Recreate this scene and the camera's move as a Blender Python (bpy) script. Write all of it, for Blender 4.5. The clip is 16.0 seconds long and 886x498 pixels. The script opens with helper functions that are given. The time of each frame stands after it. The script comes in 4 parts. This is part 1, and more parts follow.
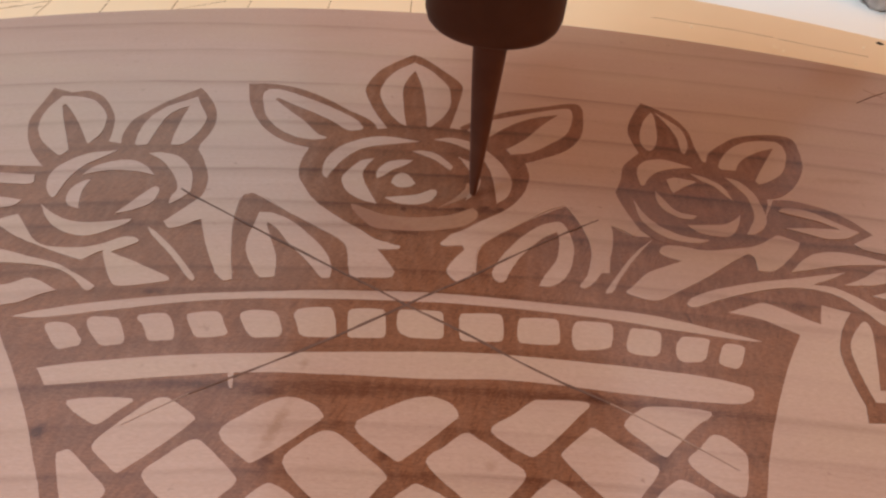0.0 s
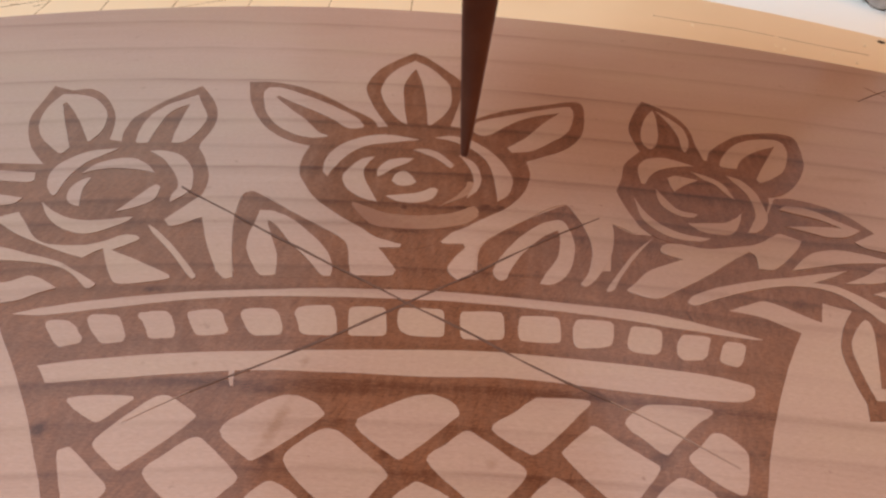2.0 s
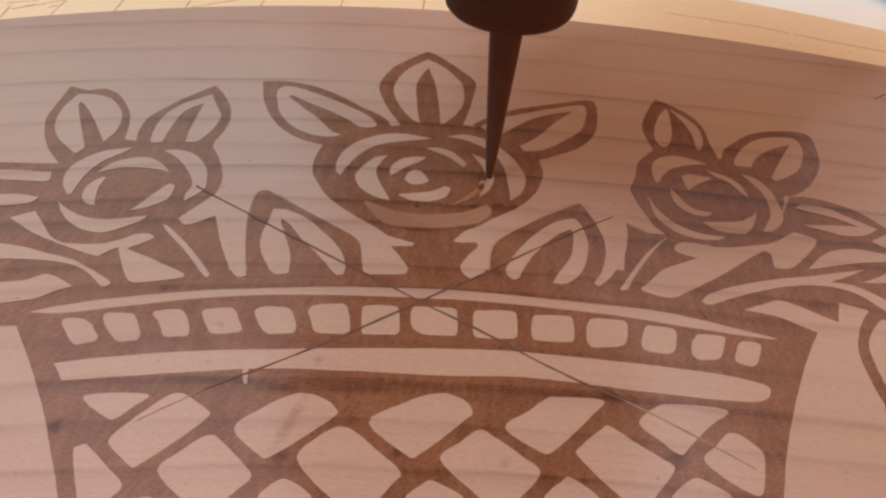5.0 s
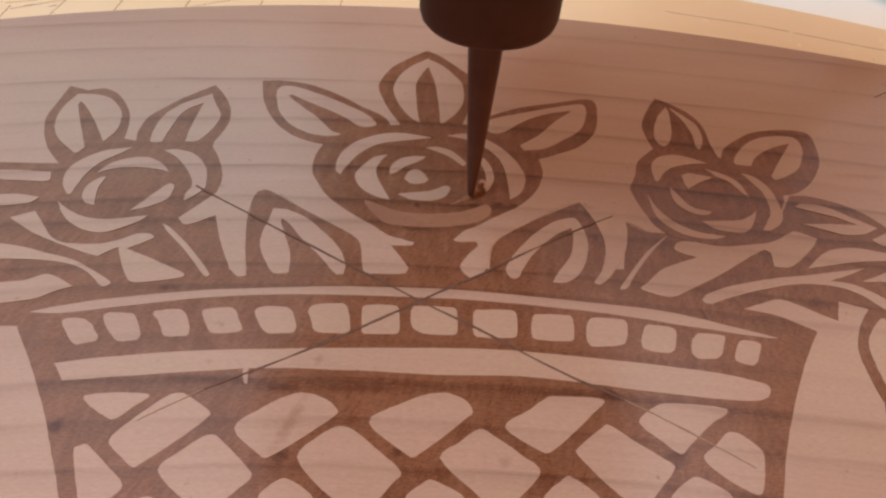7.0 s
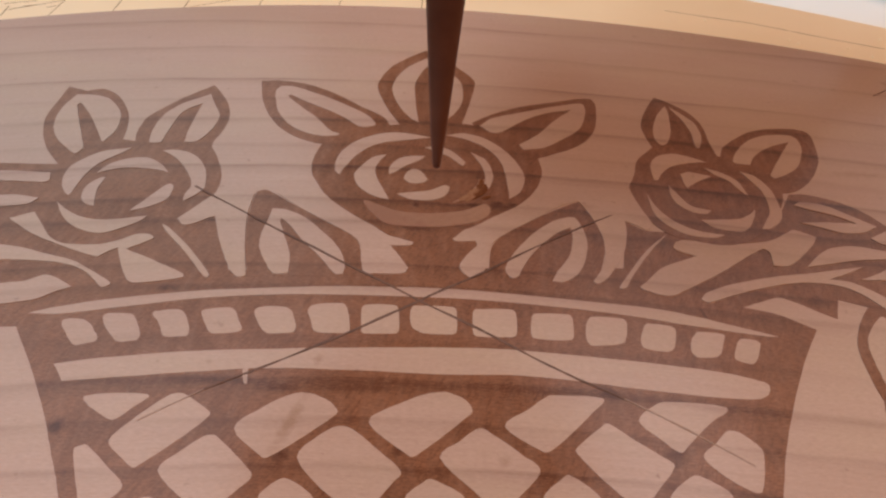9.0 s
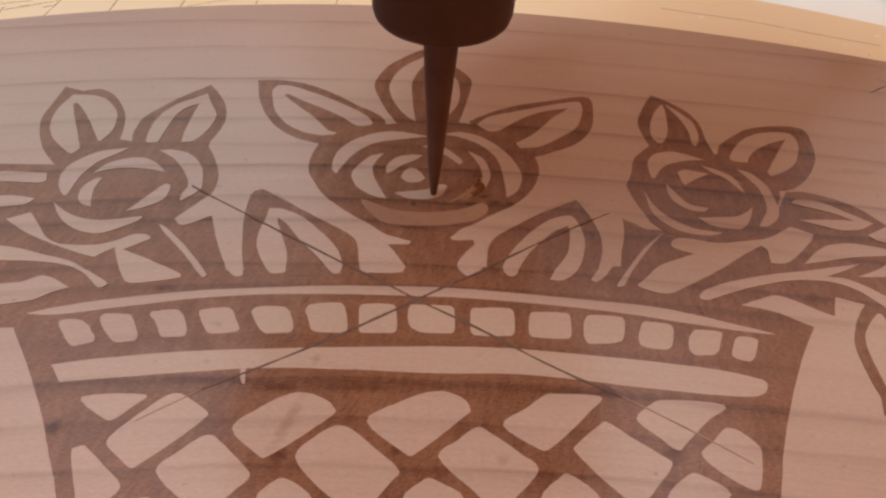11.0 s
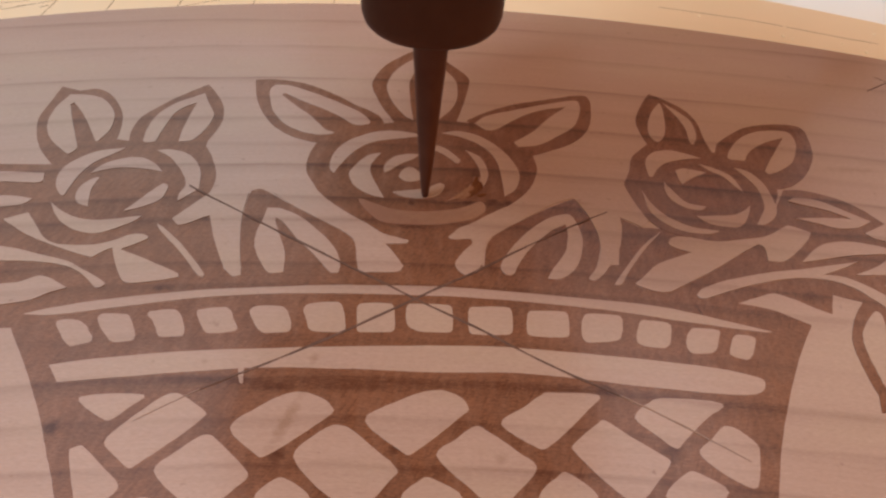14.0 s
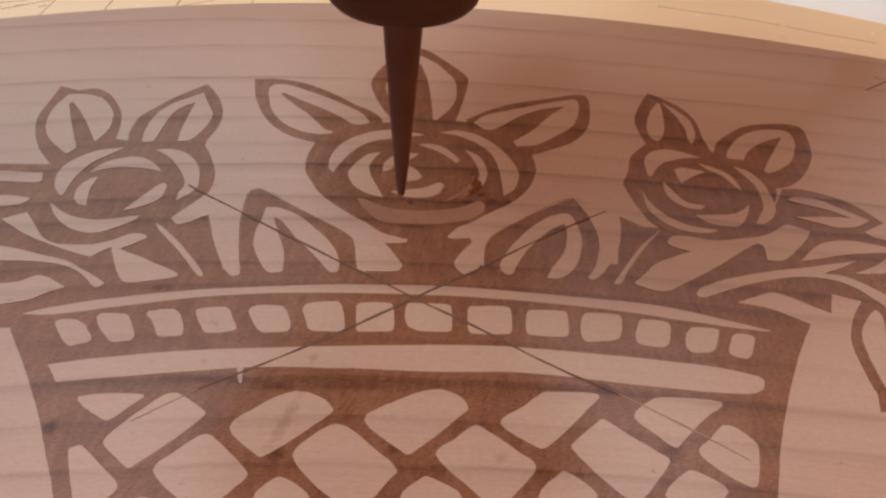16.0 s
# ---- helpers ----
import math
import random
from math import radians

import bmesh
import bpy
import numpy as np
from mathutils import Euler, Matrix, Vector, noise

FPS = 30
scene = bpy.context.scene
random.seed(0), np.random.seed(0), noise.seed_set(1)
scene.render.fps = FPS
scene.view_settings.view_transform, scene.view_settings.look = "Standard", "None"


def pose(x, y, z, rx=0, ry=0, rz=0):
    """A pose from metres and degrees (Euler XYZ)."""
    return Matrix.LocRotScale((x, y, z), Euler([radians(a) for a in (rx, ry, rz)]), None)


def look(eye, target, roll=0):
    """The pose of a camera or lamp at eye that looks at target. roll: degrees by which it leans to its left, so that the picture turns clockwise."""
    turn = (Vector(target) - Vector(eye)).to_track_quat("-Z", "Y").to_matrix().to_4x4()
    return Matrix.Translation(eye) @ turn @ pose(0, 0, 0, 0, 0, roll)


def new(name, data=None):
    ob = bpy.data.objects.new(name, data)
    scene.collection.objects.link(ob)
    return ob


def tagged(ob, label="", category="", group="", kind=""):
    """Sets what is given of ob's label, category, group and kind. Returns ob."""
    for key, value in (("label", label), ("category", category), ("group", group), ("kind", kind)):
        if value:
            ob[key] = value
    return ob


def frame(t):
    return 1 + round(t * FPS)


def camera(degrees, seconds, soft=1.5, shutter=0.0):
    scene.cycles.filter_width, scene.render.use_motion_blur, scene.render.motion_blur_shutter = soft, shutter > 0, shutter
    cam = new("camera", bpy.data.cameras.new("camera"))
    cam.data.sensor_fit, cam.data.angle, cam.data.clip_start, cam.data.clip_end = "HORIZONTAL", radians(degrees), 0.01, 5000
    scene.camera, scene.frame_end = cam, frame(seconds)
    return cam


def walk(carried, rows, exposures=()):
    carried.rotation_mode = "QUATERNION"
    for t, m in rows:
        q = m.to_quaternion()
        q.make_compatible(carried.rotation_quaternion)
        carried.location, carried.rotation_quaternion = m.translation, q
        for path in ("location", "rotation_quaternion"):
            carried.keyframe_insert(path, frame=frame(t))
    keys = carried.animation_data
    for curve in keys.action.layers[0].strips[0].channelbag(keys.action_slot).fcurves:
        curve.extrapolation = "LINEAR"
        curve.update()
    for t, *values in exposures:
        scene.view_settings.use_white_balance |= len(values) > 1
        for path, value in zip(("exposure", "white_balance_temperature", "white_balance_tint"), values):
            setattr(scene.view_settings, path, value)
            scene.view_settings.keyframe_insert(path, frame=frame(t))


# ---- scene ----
# All lengths in the drawing are millimetres on the board; MM turns them into metres.
MM = 0.001
cam = camera(64.20, 16.0, soft=2.4, shutter=0.5)


def aim(x, y, z, yaw, pitch, roll):
    """Camera pose from a place in millimetres, a turn to the right, a tilt down and a lean in degrees."""
    a, b = radians(yaw), radians(pitch)
    eye = Vector((x, y, z)) * MM
    way = Vector((math.sin(a) * math.cos(b), math.cos(a) * math.cos(b), -math.sin(b)))
    return look(eye, eye + way, roll)


walk(cam, [
    (0, aim(0.82, -85.54, 90.21, 3.128, 41.906, 4.991)),
    (0.5, aim(0.82, -85.55, 90.18, 3.112, 41.914, 4.985)),
    (1, aim(0.78, -85.57, 90.10, 3.115, 41.923, 4.991)),
    (1.5, aim(0.82, -85.58, 90.05, 3.083, 41.957, 4.980)),
    (2, aim(0.79, -85.60, 90.03, 3.075, 41.986, 4.981)),
    (2.5, aim(0.79, -85.61, 90.09, 3.065, 42.030, 4.979)),
    (3, aim(0.85, -85.57, 90.17, 2.987, 42.099, 4.926)),
    (3.5, aim(0.90, -85.55, 90.22, 2.953, 42.139, 4.899)),
    (3.6, aim(0.49, -85.57, 89.90, 1.867, 42.113, 4.180)),
    (4, aim(0.49, -85.57, 89.90, 1.867, 42.113, 4.180)),
    (6.5, aim(0.53, -85.52, 90.07, 1.840, 42.249, 4.101)),
    (7, aim(0.51, -85.53, 90.05, 1.863, 42.247, 4.089)),
    (7.5, aim(0.52, -85.53, 90.04, 1.867, 42.258, 4.049)),
    (8, aim(0.54, -85.54, 90.01, 1.869, 42.258, 3.990)),
    (8.5, aim(0.56, -85.55, 90.03, 1.887, 42.267, 3.966)),
    (9, aim(0.57, -85.57, 90.03, 1.901, 42.263, 3.952)),
    (11.5, aim(0.73, -85.49, 90.09, 2.151, 42.392, 3.824)),
    (12, aim(0.75, -85.47, 90.11, 2.176, 42.405, 3.830)),
    (12.5, aim(0.78, -85.45, 90.14, 2.196, 42.426, 3.819)),
    (13, aim(0.83, -85.48, 90.12, 2.195, 42.423, 3.795)),
    (13.5, aim(0.84, -85.50, 90.08, 2.215, 42.423, 3.786)),
    (14, aim(0.83, -85.50, 90.06, 2.271, 42.432, 3.797)),
    (14.5, aim(0.83, -85.50, 90.03, 2.316, 42.435, 3.807)),
    (15, aim(0.84, -85.52, 90.02, 2.347, 42.442, 3.805)),
    (15.5, aim(0.85, -85.54, 89.98, 2.351, 42.439, 3.804)),
    (16, aim(0.82, -85.52, 90.00, 2.370, 42.455, 3.810)),
], exposures=((0, 0.06), (1, 0.12), (2, 0.09), (3, 0.0), (3.5, 0.0), (4, 0.05), (6.5, 0.08), (7.5, 0.04), (9, 0.03), (12.5, 0.02), (16, 0.01)))

# ---- world and light ----
world = bpy.data.worlds.new("workshop_air")
scene.world = world
world.use_nodes = True
world.node_tree.nodes["Background"].inputs[0].default_value = (0.9, 0.85, 0.8, 1)
world.node_tree.nodes["Background"].inputs[1].default_value = 0.02


def area_lamp(name, m, sx, sy, watts, colour):
    data = bpy.data.lights.new(name, "AREA")
    data.shape, data.size, data.size_y, data.energy, data.color = "RECTANGLE", sx, sy, watts, colour
    ob = new(name, data)
    ob.matrix_world = m
    return ob


# lamps out of view: cool key high on the side, then a fill and sheen lamps
area_lamp("cool_key_lamp", look((-0.74, -0.46, 1.25), (-0.02, 0.03, 0.0)), 0.52, 0.52, 20.3, (0.725, 0.885, 1.0))
# added warm fill from the right, so the shaded part turns orange
area_lamp("warm_fill_lamp", look((1.25, -0.35, 1.50), (0.0, 0.0, 0.0)), 1.6, 1.0, 20.5, (1.0, 0.50, 0.185))
# two behind the bench and one overhead, added to give the varnish its sheen
area_lamp("window_sheen_lamp", look((-1.17, 1.58, 1.25), (-1.17, 0.0, 1.25)), 1.7, 1.08, 4.0, (1.0, 0.90, 0.87))
area_lamp("window_sheen_lamp", look((1.29, 1.58, 1.25), (1.29, 0.0, 1.25)), 1.82, 1.08, 2.9, (1.0, 0.92, 0.90))
area_lamp("ceiling_sheen_lamp", pose(-0.45, 0.95, 1.79), 2.9, 1.15, 12.0, (0.85, 0.94, 1.06))

# ---- materials ----


class Nodes:
    """A short way to write node trees."""

    def __init__(self, name):
        self.mat = bpy.data.materials.new(name)
        self.mat.use_nodes = True
        self.tree = self.mat.node_tree
        self.bsdf = self.tree.nodes["Principled BSDF"]

    def add(self, kind, inputs=None, **settings):
        node = self.tree.nodes.new(kind)
        for key, value in settings.items():
            setattr(node, key, value)
        for key, value in (inputs or {}).items():
            self.put(node.inputs[key], value)
        return node

    def put(self, socket, value):
        if isinstance(value, bpy.types.NodeSocket):
            self.tree.links.new(value, socket)
        else:
            socket.default_value = value

    def math(self, op, a, b=0.0, clamp=False):
        node = self.add("ShaderNodeMath", {0: a, 1: b}, operation=op, use_clamp=clamp)
        return node.outputs[0]

    def mix(self, fac, a, b, blend="MIX"):
        node = self.add("ShaderNodeMix", data_type="RGBA", blend_type=blend)
        self.put(node.inputs["Factor"], fac)
        self.put(node.inputs["A"], a)
        self.put(node.inputs["B"], b)
        return node.outputs["Result"]

    def noise(self, vector, scale, detail=3.0, rough=0.55):
        return self.add("ShaderNodeTexNoise", {"Vector": vector, "Scale": scale, "Detail": detail, "Roughness": rough}).outputs[0]

    def ramp(self, fac, *stops):
        node = self.add("ShaderNodeValToRGB", {0: fac})
        ramp = node.color_ramp
        while len(ramp.elements) < len(stops):
            ramp.elements.new(0.5)
        for el, (pos, val) in zip(ramp.elements, stops):
            el.position, el.color = pos, (val, val, val, 1) if isinstance(val, float) else (*val, 1)
        return node.outputs[0]

    def bump(self, height, strength, distance):
        node = self.add("ShaderNodeBump", {"Height": height, "Strength": strength, "Distance": distance})
        self.put(self.bsdf.inputs["Normal"], node.outputs[0])

    def set(self, **values):
        for key, value in values.items():
            self.put(self.bsdf.inputs[key.replace("_", " ")], value)
        return self.mat


# the growth rings of the board: distance across the grain in millimetres, and strength
RINGS = [(-41.0, 0.4), (-33.0, 0.5), (-25.4, 0.45), (-17.9, 0.9), (-9.5, 0.3), (2.6, 0.6), (8.4, 0.5), (20.7, 0.8),
         (27.3, 0.8), (38.6, 1.0), (46.8, 0.4), (57.3, 1.0), (66.3, 0.4), (76.0, 0.9), (92.7, 0.7), (108.8, 0.8)]


def pine(name, light, ring, deep, spots, stain=False):
    """Varnished pine: slow rings along x, fine fibre, darker streaks. The stained cut shows the same grain."""
    n = Nodes(name)
    pos = n.add("ShaderNodeTexCoord").outputs["Object"]
    mm = n.add("ShaderNodeVectorMath", {0: pos, 1: (1000, 1000, 1000)}, operation="MULTIPLY").outputs[0]
    axes = n.add("ShaderNodeSeparateXYZ", {0: mm})
    x, y = axes.outputs[0], axes.outputs[1]
    square = n.math("MULTIPLY", x, x)
    # the grain is bowed too, to fit the camera's view
    bow = n.math("MULTIPLY", square, n.math("SUBTRACT", 0.00093, n.math("MULTIPLY", x, 0.0000018)))
    across = n.math("ADD", y, bow)
    slow = n.add("ShaderNodeCombineXYZ", {0: n.math("MULTIPLY", x, 0.03), 1: n.math("MULTIPLY", across, 0.05)}).outputs[0]
    wander = n.math("MULTIPLY", n.math("SUBTRACT", n.noise(slow, 1.0, 3.0), 0.5), 3.0)
    v = n.math("ADD", across, wander)
    long = n.add("ShaderNodeCombineXYZ", {0: n.math("MULTIPLY", x, 0.05), 1: n.math("MULTIPLY", across, 1.6)}).outputs[0]
    fibre = n.noise(long, 1.0, 4.0, 0.6)
    patch = n.noise(n.add("ShaderNodeCombineXYZ", {0: n.math("MULTIPLY", x, 0.02), 1: n.math("MULTIPLY", across, 0.07), 2: 3.0}).outputs[0], 1.0, 2.0)
    at = n.math("DIVIDE", n.math("ADD", v, 50.0), 180.0)
    line = 0.0
    for group in (RINGS[:8], RINGS[8:]):
        stops = []
        for ring_at, much in group:
            stops += [((ring_at + 50.0 + d) / 180.0, much * k) for d, k in ((-3.4, 0.0), (-0.9, 0.28), (-0.1, 1.0), (0.55, 0.0))]
        line = n.math("MAXIMUM", line, n.ramp(at, *stops))
    keep = n.ramp(patch, (0.3, 0.7), (0.65, 1.0))
    gaps = n.noise(n.add("ShaderNodeCombineXYZ", {0: n.math("MULTIPLY", x, 0.035), 1: n.math("MULTIPLY", across, 0.12), 2: 7.0}).outputs[0], 1.0, 3.0)
    keep = n.math("MULTIPLY", keep, n.ramp(gaps, (0.36, 0.75 if stain else 0.45), (0.6, 1.0)))
    line = n.math("MULTIPLY", n.math("MULTIPLY", line, keep), n.ramp(fibre, (0.2, 0.65), (0.6, 1.0)))
    tone = n.mix(n.ramp(fibre, (0.3, 0.0), (0.75, 0.55)), (*light, 1), (*deep, 1))
    tone = n.mix(n.math("MULTIPLY", n.ramp(patch, (0.35, 0.0), (0.75, 0.6)), 0.6), tone, (*deep, 1))
    tone = n.mix(n.math("MULTIPLY", line, 1.0 if stain else 0.75), tone, (*ring, 1))
    specks = n.ramp(n.noise(mm, 0.35, 2.0), (0.70, 0.0), (0.76, 0.5))
    tone = n.mix(specks, tone, (*ring, 1))
    if stain:
        burn = n.ramp(n.noise(mm, 0.09, 5.0, 0.7), (0.43, 0.0), (0.70, 0.6))
        tone = n.mix(burn, tone, (*ring, 1))
        hatch = n.add("ShaderNodeVectorRotate", {"Vector": mm, "Angle": 0.45}, rotation_type="Z_AXIS").outputs[0]
        hatch = n.add("ShaderNodeVectorMath", {0: hatch, 1: (3.2, 0.25, 0.0)}, operation="MULTIPLY").outputs[0]
        tone = n.mix(n.ramp(n.noise(hatch, 1.0, 2.0), (0.5, 0.0), (0.72, 0.5)), tone, (*ring, 1))
        sheer = n.add("ShaderNodeVectorMath", {0: mm, 1: (0.55, 0.10, 0.0)}, operation="MULTIPLY").outputs[0]
        tone = n.mix(n.ramp(n.noise(sheer, 1.0, 4.0, 0.65), (0.45, 0.0), (0.72, 0.55)), tone, (0.31, 0.15, 0.095, 1))
        blot = n.ramp(n.noise(mm, 0.045, 4.0, 0.6), (0.42, 0.0), (0.68, 0.45))
        tone = n.mix(blot, tone, (0.27, 0.12, 0.07, 1))
    else:
        cream = n.add("ShaderNodeVectorMath", {0: mm, 1: (0.016, 0.05, 0.0)}, operation="MULTIPLY").outputs[0]
        tone = n.mix(n.ramp(n.noise(cream, 1.0, 4.0, 0.6), (0.45, 0.0), (0.66, 0.65)), tone, (0.46, 0.305, 0.215, 1))
    for sx, sy, rx, ry, turn, much in spots:
        dx, dy = n.math("SUBTRACT", x, sx), n.math("SUBTRACT", y, sy)
        c, d = math.cos(radians(turn)), math.sin(radians(turn))
        u = n.math("DIVIDE", n.math("ADD", n.math("MULTIPLY", dx, c), n.math("MULTIPLY", dy, d)), rx)
        w = n.math("DIVIDE", n.math("SUBTRACT", n.math("MULTIPLY", dy, c), n.math("MULTIPLY", dx, d)), ry)
        far = n.math("SQRT", n.math("ADD", n.math("MULTIPLY", u, u), n.math("MULTIPLY", w, w)))
        far = n.math("ADD", far, n.math("MULTIPLY", n.math("SUBTRACT", n.noise(mm, 0.6, 3.0), 0.5), 1.4))
        tone = n.mix(n.ramp(far, (0.2, much), (1.0, 0.0)), tone, (*(ring if stain else (0.22, 0.10, 0.05)), 1))
    tone = n.mix(n.math("MULTIPLY", line, 0.85 if stain else 0.25), tone, (*ring, 1))
    grit = n.noise(n.add("ShaderNodeVectorMath", {0: mm, 1: (0.9, 2.6, 1.0)}, operation="MULTIPLY").outputs[0], 1.0, 4.0, 0.7)
    tone = n.mix(n.ramp(grit, (0.35, 0.0), (0.75, 0.4 if stain else 0.5)), tone, (*(deep if not stain else ring), 1))
    dust = n.noise(n.add("ShaderNodeVectorMath", {0: mm, 1: (1.0, 4.2, 1.0)}, operation="MULTIPLY").outputs[0], 1.0, 3.0, 0.7)
    tone = n.mix(n.ramp(dust, (0.5, 0.0), (0.72, 0.4 if stain else 0.14)), tone, (*ring, 1))
    tone = n.mix(n.ramp(dust, (0.28, 0.35 if stain else 0.2), (0.48, 0.0)), tone, (*[min(1.0, c * 1.35) for c in light], 1))
    n.bump(n.math("ADD", n.math("MULTIPLY", fibre, 0.5), line), 0.25, 0.00012)
    rough = n.math("ADD", n.math("MULTIPLY", fibre, 0.12), 0.30)
    return n.set(Base_Color=tone, Roughness=rough, Specular_IOR_Level=0.15, Coat_Weight=0.9, Coat_Roughness=0.19, Coat_IOR=1.5)


WOOD = pine("varnished_pine", (0.475, 0.30, 0.235), (0.135, 0.05, 0.03), (0.38, 0.222, 0.163), [(-18.2, -26.1, 1.3, 6.5, -18, 0.55), (97.1, 44.7, 9, 1.4, 2, 0.35), (32.0, 28.2, 5, 1.2, 0, 0.3), (13.4, -31.2, 1.5, 1, 0, 0.4), (56.7, -11.9, 6, 2, 0, 0.2), (-15.7, -14.2, 0.8, 1.6, 0, 0.4), (-32.7, -15.7, 0.7, 0.8, 0, 0.4)])
STAIN = pine("brown_stained_cut", (0.265, 0.108, 0.057), (0.058, 0.014, 0.005), (0.215, 0.077, 0.036), [(-51.6, -28.2, 1.6, 1.8, 0, 0.9), (30.5, -18.6, 2.5, 1.4, -20, 0.9), (-20.9, -20.0, 5, 1.2, 0, 0.7), (-1.8, 26.4, 1.1, 1, 0, 0.8), (9.7, 27.2, 2, 0.9, 0, 0.8), (15.2, 27.9, 1.6, 1, 0, 0.9), (17.9, 27.7, 1.4, 1, 0, 0.9), (-1.5, 19.0, 6, 0.9, 0, 0.6), (50.2, -0.7, 0.5, 1.8, 10, 0.8), (-52.4, -17.5, 4, 1.4, 0, 0.6), (-31.4, -19.0, 9, 1.2, 0, 0.6), (-1.0, 51.3, 3, 0.8, 0, 0.6), (-10.2, 38.5, 7, 1, 0, 0.5), (63.1, 40.1, 12, 1.3, 0, 0.6), (-9.7, -19.4, 8, 1.4, 0, 0.5), (-44.0, 0.0, 2, 1, 0, 0.8), (-41.2, 18.9, 1.4, 1, 0, 0.8), (72.3, 3.9, 3, 2, 0, 0.5), (38.5, -29.0, 3, 2, 30, 0.7), (-18.7, -31.5, 1.5, 1.6, 0, 0.7), (-2.0, -30.3, 1, 1.4, 0, 0.7), (11.7, 36.5, 1.4, 2.2, 20, 0.5)], True)


def plain(name, colour, other, scale, rough, metal=0.0, bump=0.1, depth=0.0002, spec=0.5):
    n = Nodes(name)
    pos = n.add("ShaderNodeTexCoord").outputs["Object"]
    big = n.noise(pos, scale, 4.0)
    fine = n.noise(pos, scale * 11, 3.0)
    tone = n.mix(n.ramp(big, (0.3, 0.0), (0.7, 1.0)), (*colour, 1), (*other, 1))
    tone = n.mix(n.math("MULTIPLY", fine, 0.25), tone, (*other, 1))
    n.bump(fine, bump, depth)
    return n.set(Base_Color=tone, Roughness=n.math("ADD", n.math("MULTIPLY", big, 0.1), rough - 0.05), Metallic=metal, Specular_IOR_Level=spec)


def fresh_cut():
    """Pine opened by the cutter, dusty, paler towards the newest end of the groove."""
    n = Nodes("fresh_cut_pine")
    pos = n.add("ShaderNodeTexCoord").outputs["Object"]
    x = n.add("ShaderNodeSeparateXYZ", {0: pos}).outputs[0]
    along = n.math("ADD", n.math("MULTIPLY", x, 36.0), n.math("MULTIPLY", n.noise(pos, 420.0, 4.0), 0.9))
    tone = n.mix(n.ramp(along, (0.2, 0.0), (0.95, 1.0)), (0.24, 0.098, 0.054, 1), (0.315, 0.155, 0.09, 1))
    tone = n.mix(n.ramp(n.noise(pos, 900.0, 3.0), (0.5, 0.0), (0.75, 0.4)), tone, (0.20, 0.07, 0.03, 1))
    n.bump(n.noise(pos, 1500.0, 3.0), 0.5, 0.0002)
    return n.set(Base_Color=tone, Roughness=0.6, Coat_Weight=0.3, Coat_Roughness=0.4)


FRESH = fresh_cut()
CHIPS = plain("pale_pine_chip", (0.90, 0.75, 0.55), (0.80, 0.60, 0.40), 200.0, 0.7)
AMBER = plain("amber_cut_flake", (0.20, 0.07, 0.025), (0.10, 0.028, 0.010), 500.0, 0.7, spec=0.1)
TAN = plain("tan_chip", (0.33, 0.17, 0.10), (0.24, 0.10, 0.05), 700.0, 0.8, spec=0.1)
PENCIL = plain("pencil_graphite", (0.09, 0.044, 0.032), (0.16, 0.082, 0.06), 400.0, 0.75, spec=0.2)
FAINT = plain("faint_pencil", (0.24, 0.14, 0.105), (0.32, 0.19, 0.14), 400.0, 0.7, spec=0.2)
BED = plain("cream_painted_bed", (0.80, 0.595, 0.395), (0.75, 0.54, 0.34), 14.0, 0.55, bump=0.05)
BED_EDGE = plain("scribed_groove", (0.36, 0.21, 0.11), (0.24, 0.13, 0.07), 60.0, 0.8)
DARK = plain("hole_shade_disc", (0.035, 0.02, 0.012), (0.02, 0.012, 0.008), 200.0, 0.9)
WHITE = plain("white_worktop", (0.86, 0.82, 0.78), (0.82, 0.77, 0.73), 6.0, 0.5)
STEEL = plain("blackened_steel", (0.125, 0.050, 0.031), (0.090, 0.034, 0.021), 90.0, 0.55, metal=0.1, spec=0.12, bump=0.05)
BIT = plain("dark_carbide", (0.165, 0.066, 0.043), (0.12, 0.045, 0.03), 120.0, 0.5, metal=0.1, spec=0.18, bump=0.05)
GREY = plain("grey_cloth", (0.52, 0.45, 0.41), (0.33, 0.28, 0.25), 50.0, 0.9, bump=0.4, depth=0.001)
WALL = plain("warm_brown_wall", (0.13, 0.065, 0.03), (0.11, 0.055, 0.025), 2.0, 0.8)
PALE = plain("pale_plaster", (0.52, 0.42, 0.32), (0.47, 0.38, 0.29), 2.0, 0.8)
FLOOR = plain("brown_floor", (0.22, 0.14, 0.09), (0.17, 0.11, 0.07), 3.0, 0.6)
GLASS = Nodes("window_glass").set(Base_Color=(1, 1, 1, 1), Roughness=0.02, Transmission_Weight=1.0, IOR=1.45)

# ---- helpers of the drawing ----


def part(name, bm, material, parent=None, label=""):
    me = bpy.data.meshes.new(name)
    bm.normal_update()
    bm.to_mesh(me)
    bm.free()
    me.materials.append(material)
    ob = new(name, me)
    ob.parent = parent
    return tagged(ob, label)


def box(bm, x0, x1, y0, y1, z0, z1, bevel=0.0):
    vs = bmesh.ops.create_cube(bm, size=1.0)["verts"]
    for v in vs:
        v.co = Vector(((x0 + x1) / 2 + v.co.x * (x1 - x0), (y0 + y1) / 2 + v.co.y * (y1 - y0), (z0 + z1) / 2 + v.co.z * (z1 - z0)))
    if bevel:
        edges = {e for v in vs for e in v.link_edges}
        bmesh.ops.bevel(bm, geom=list(edges), offset=bevel, segments=2, affect="EDGES", profile=0.5)
    return bm


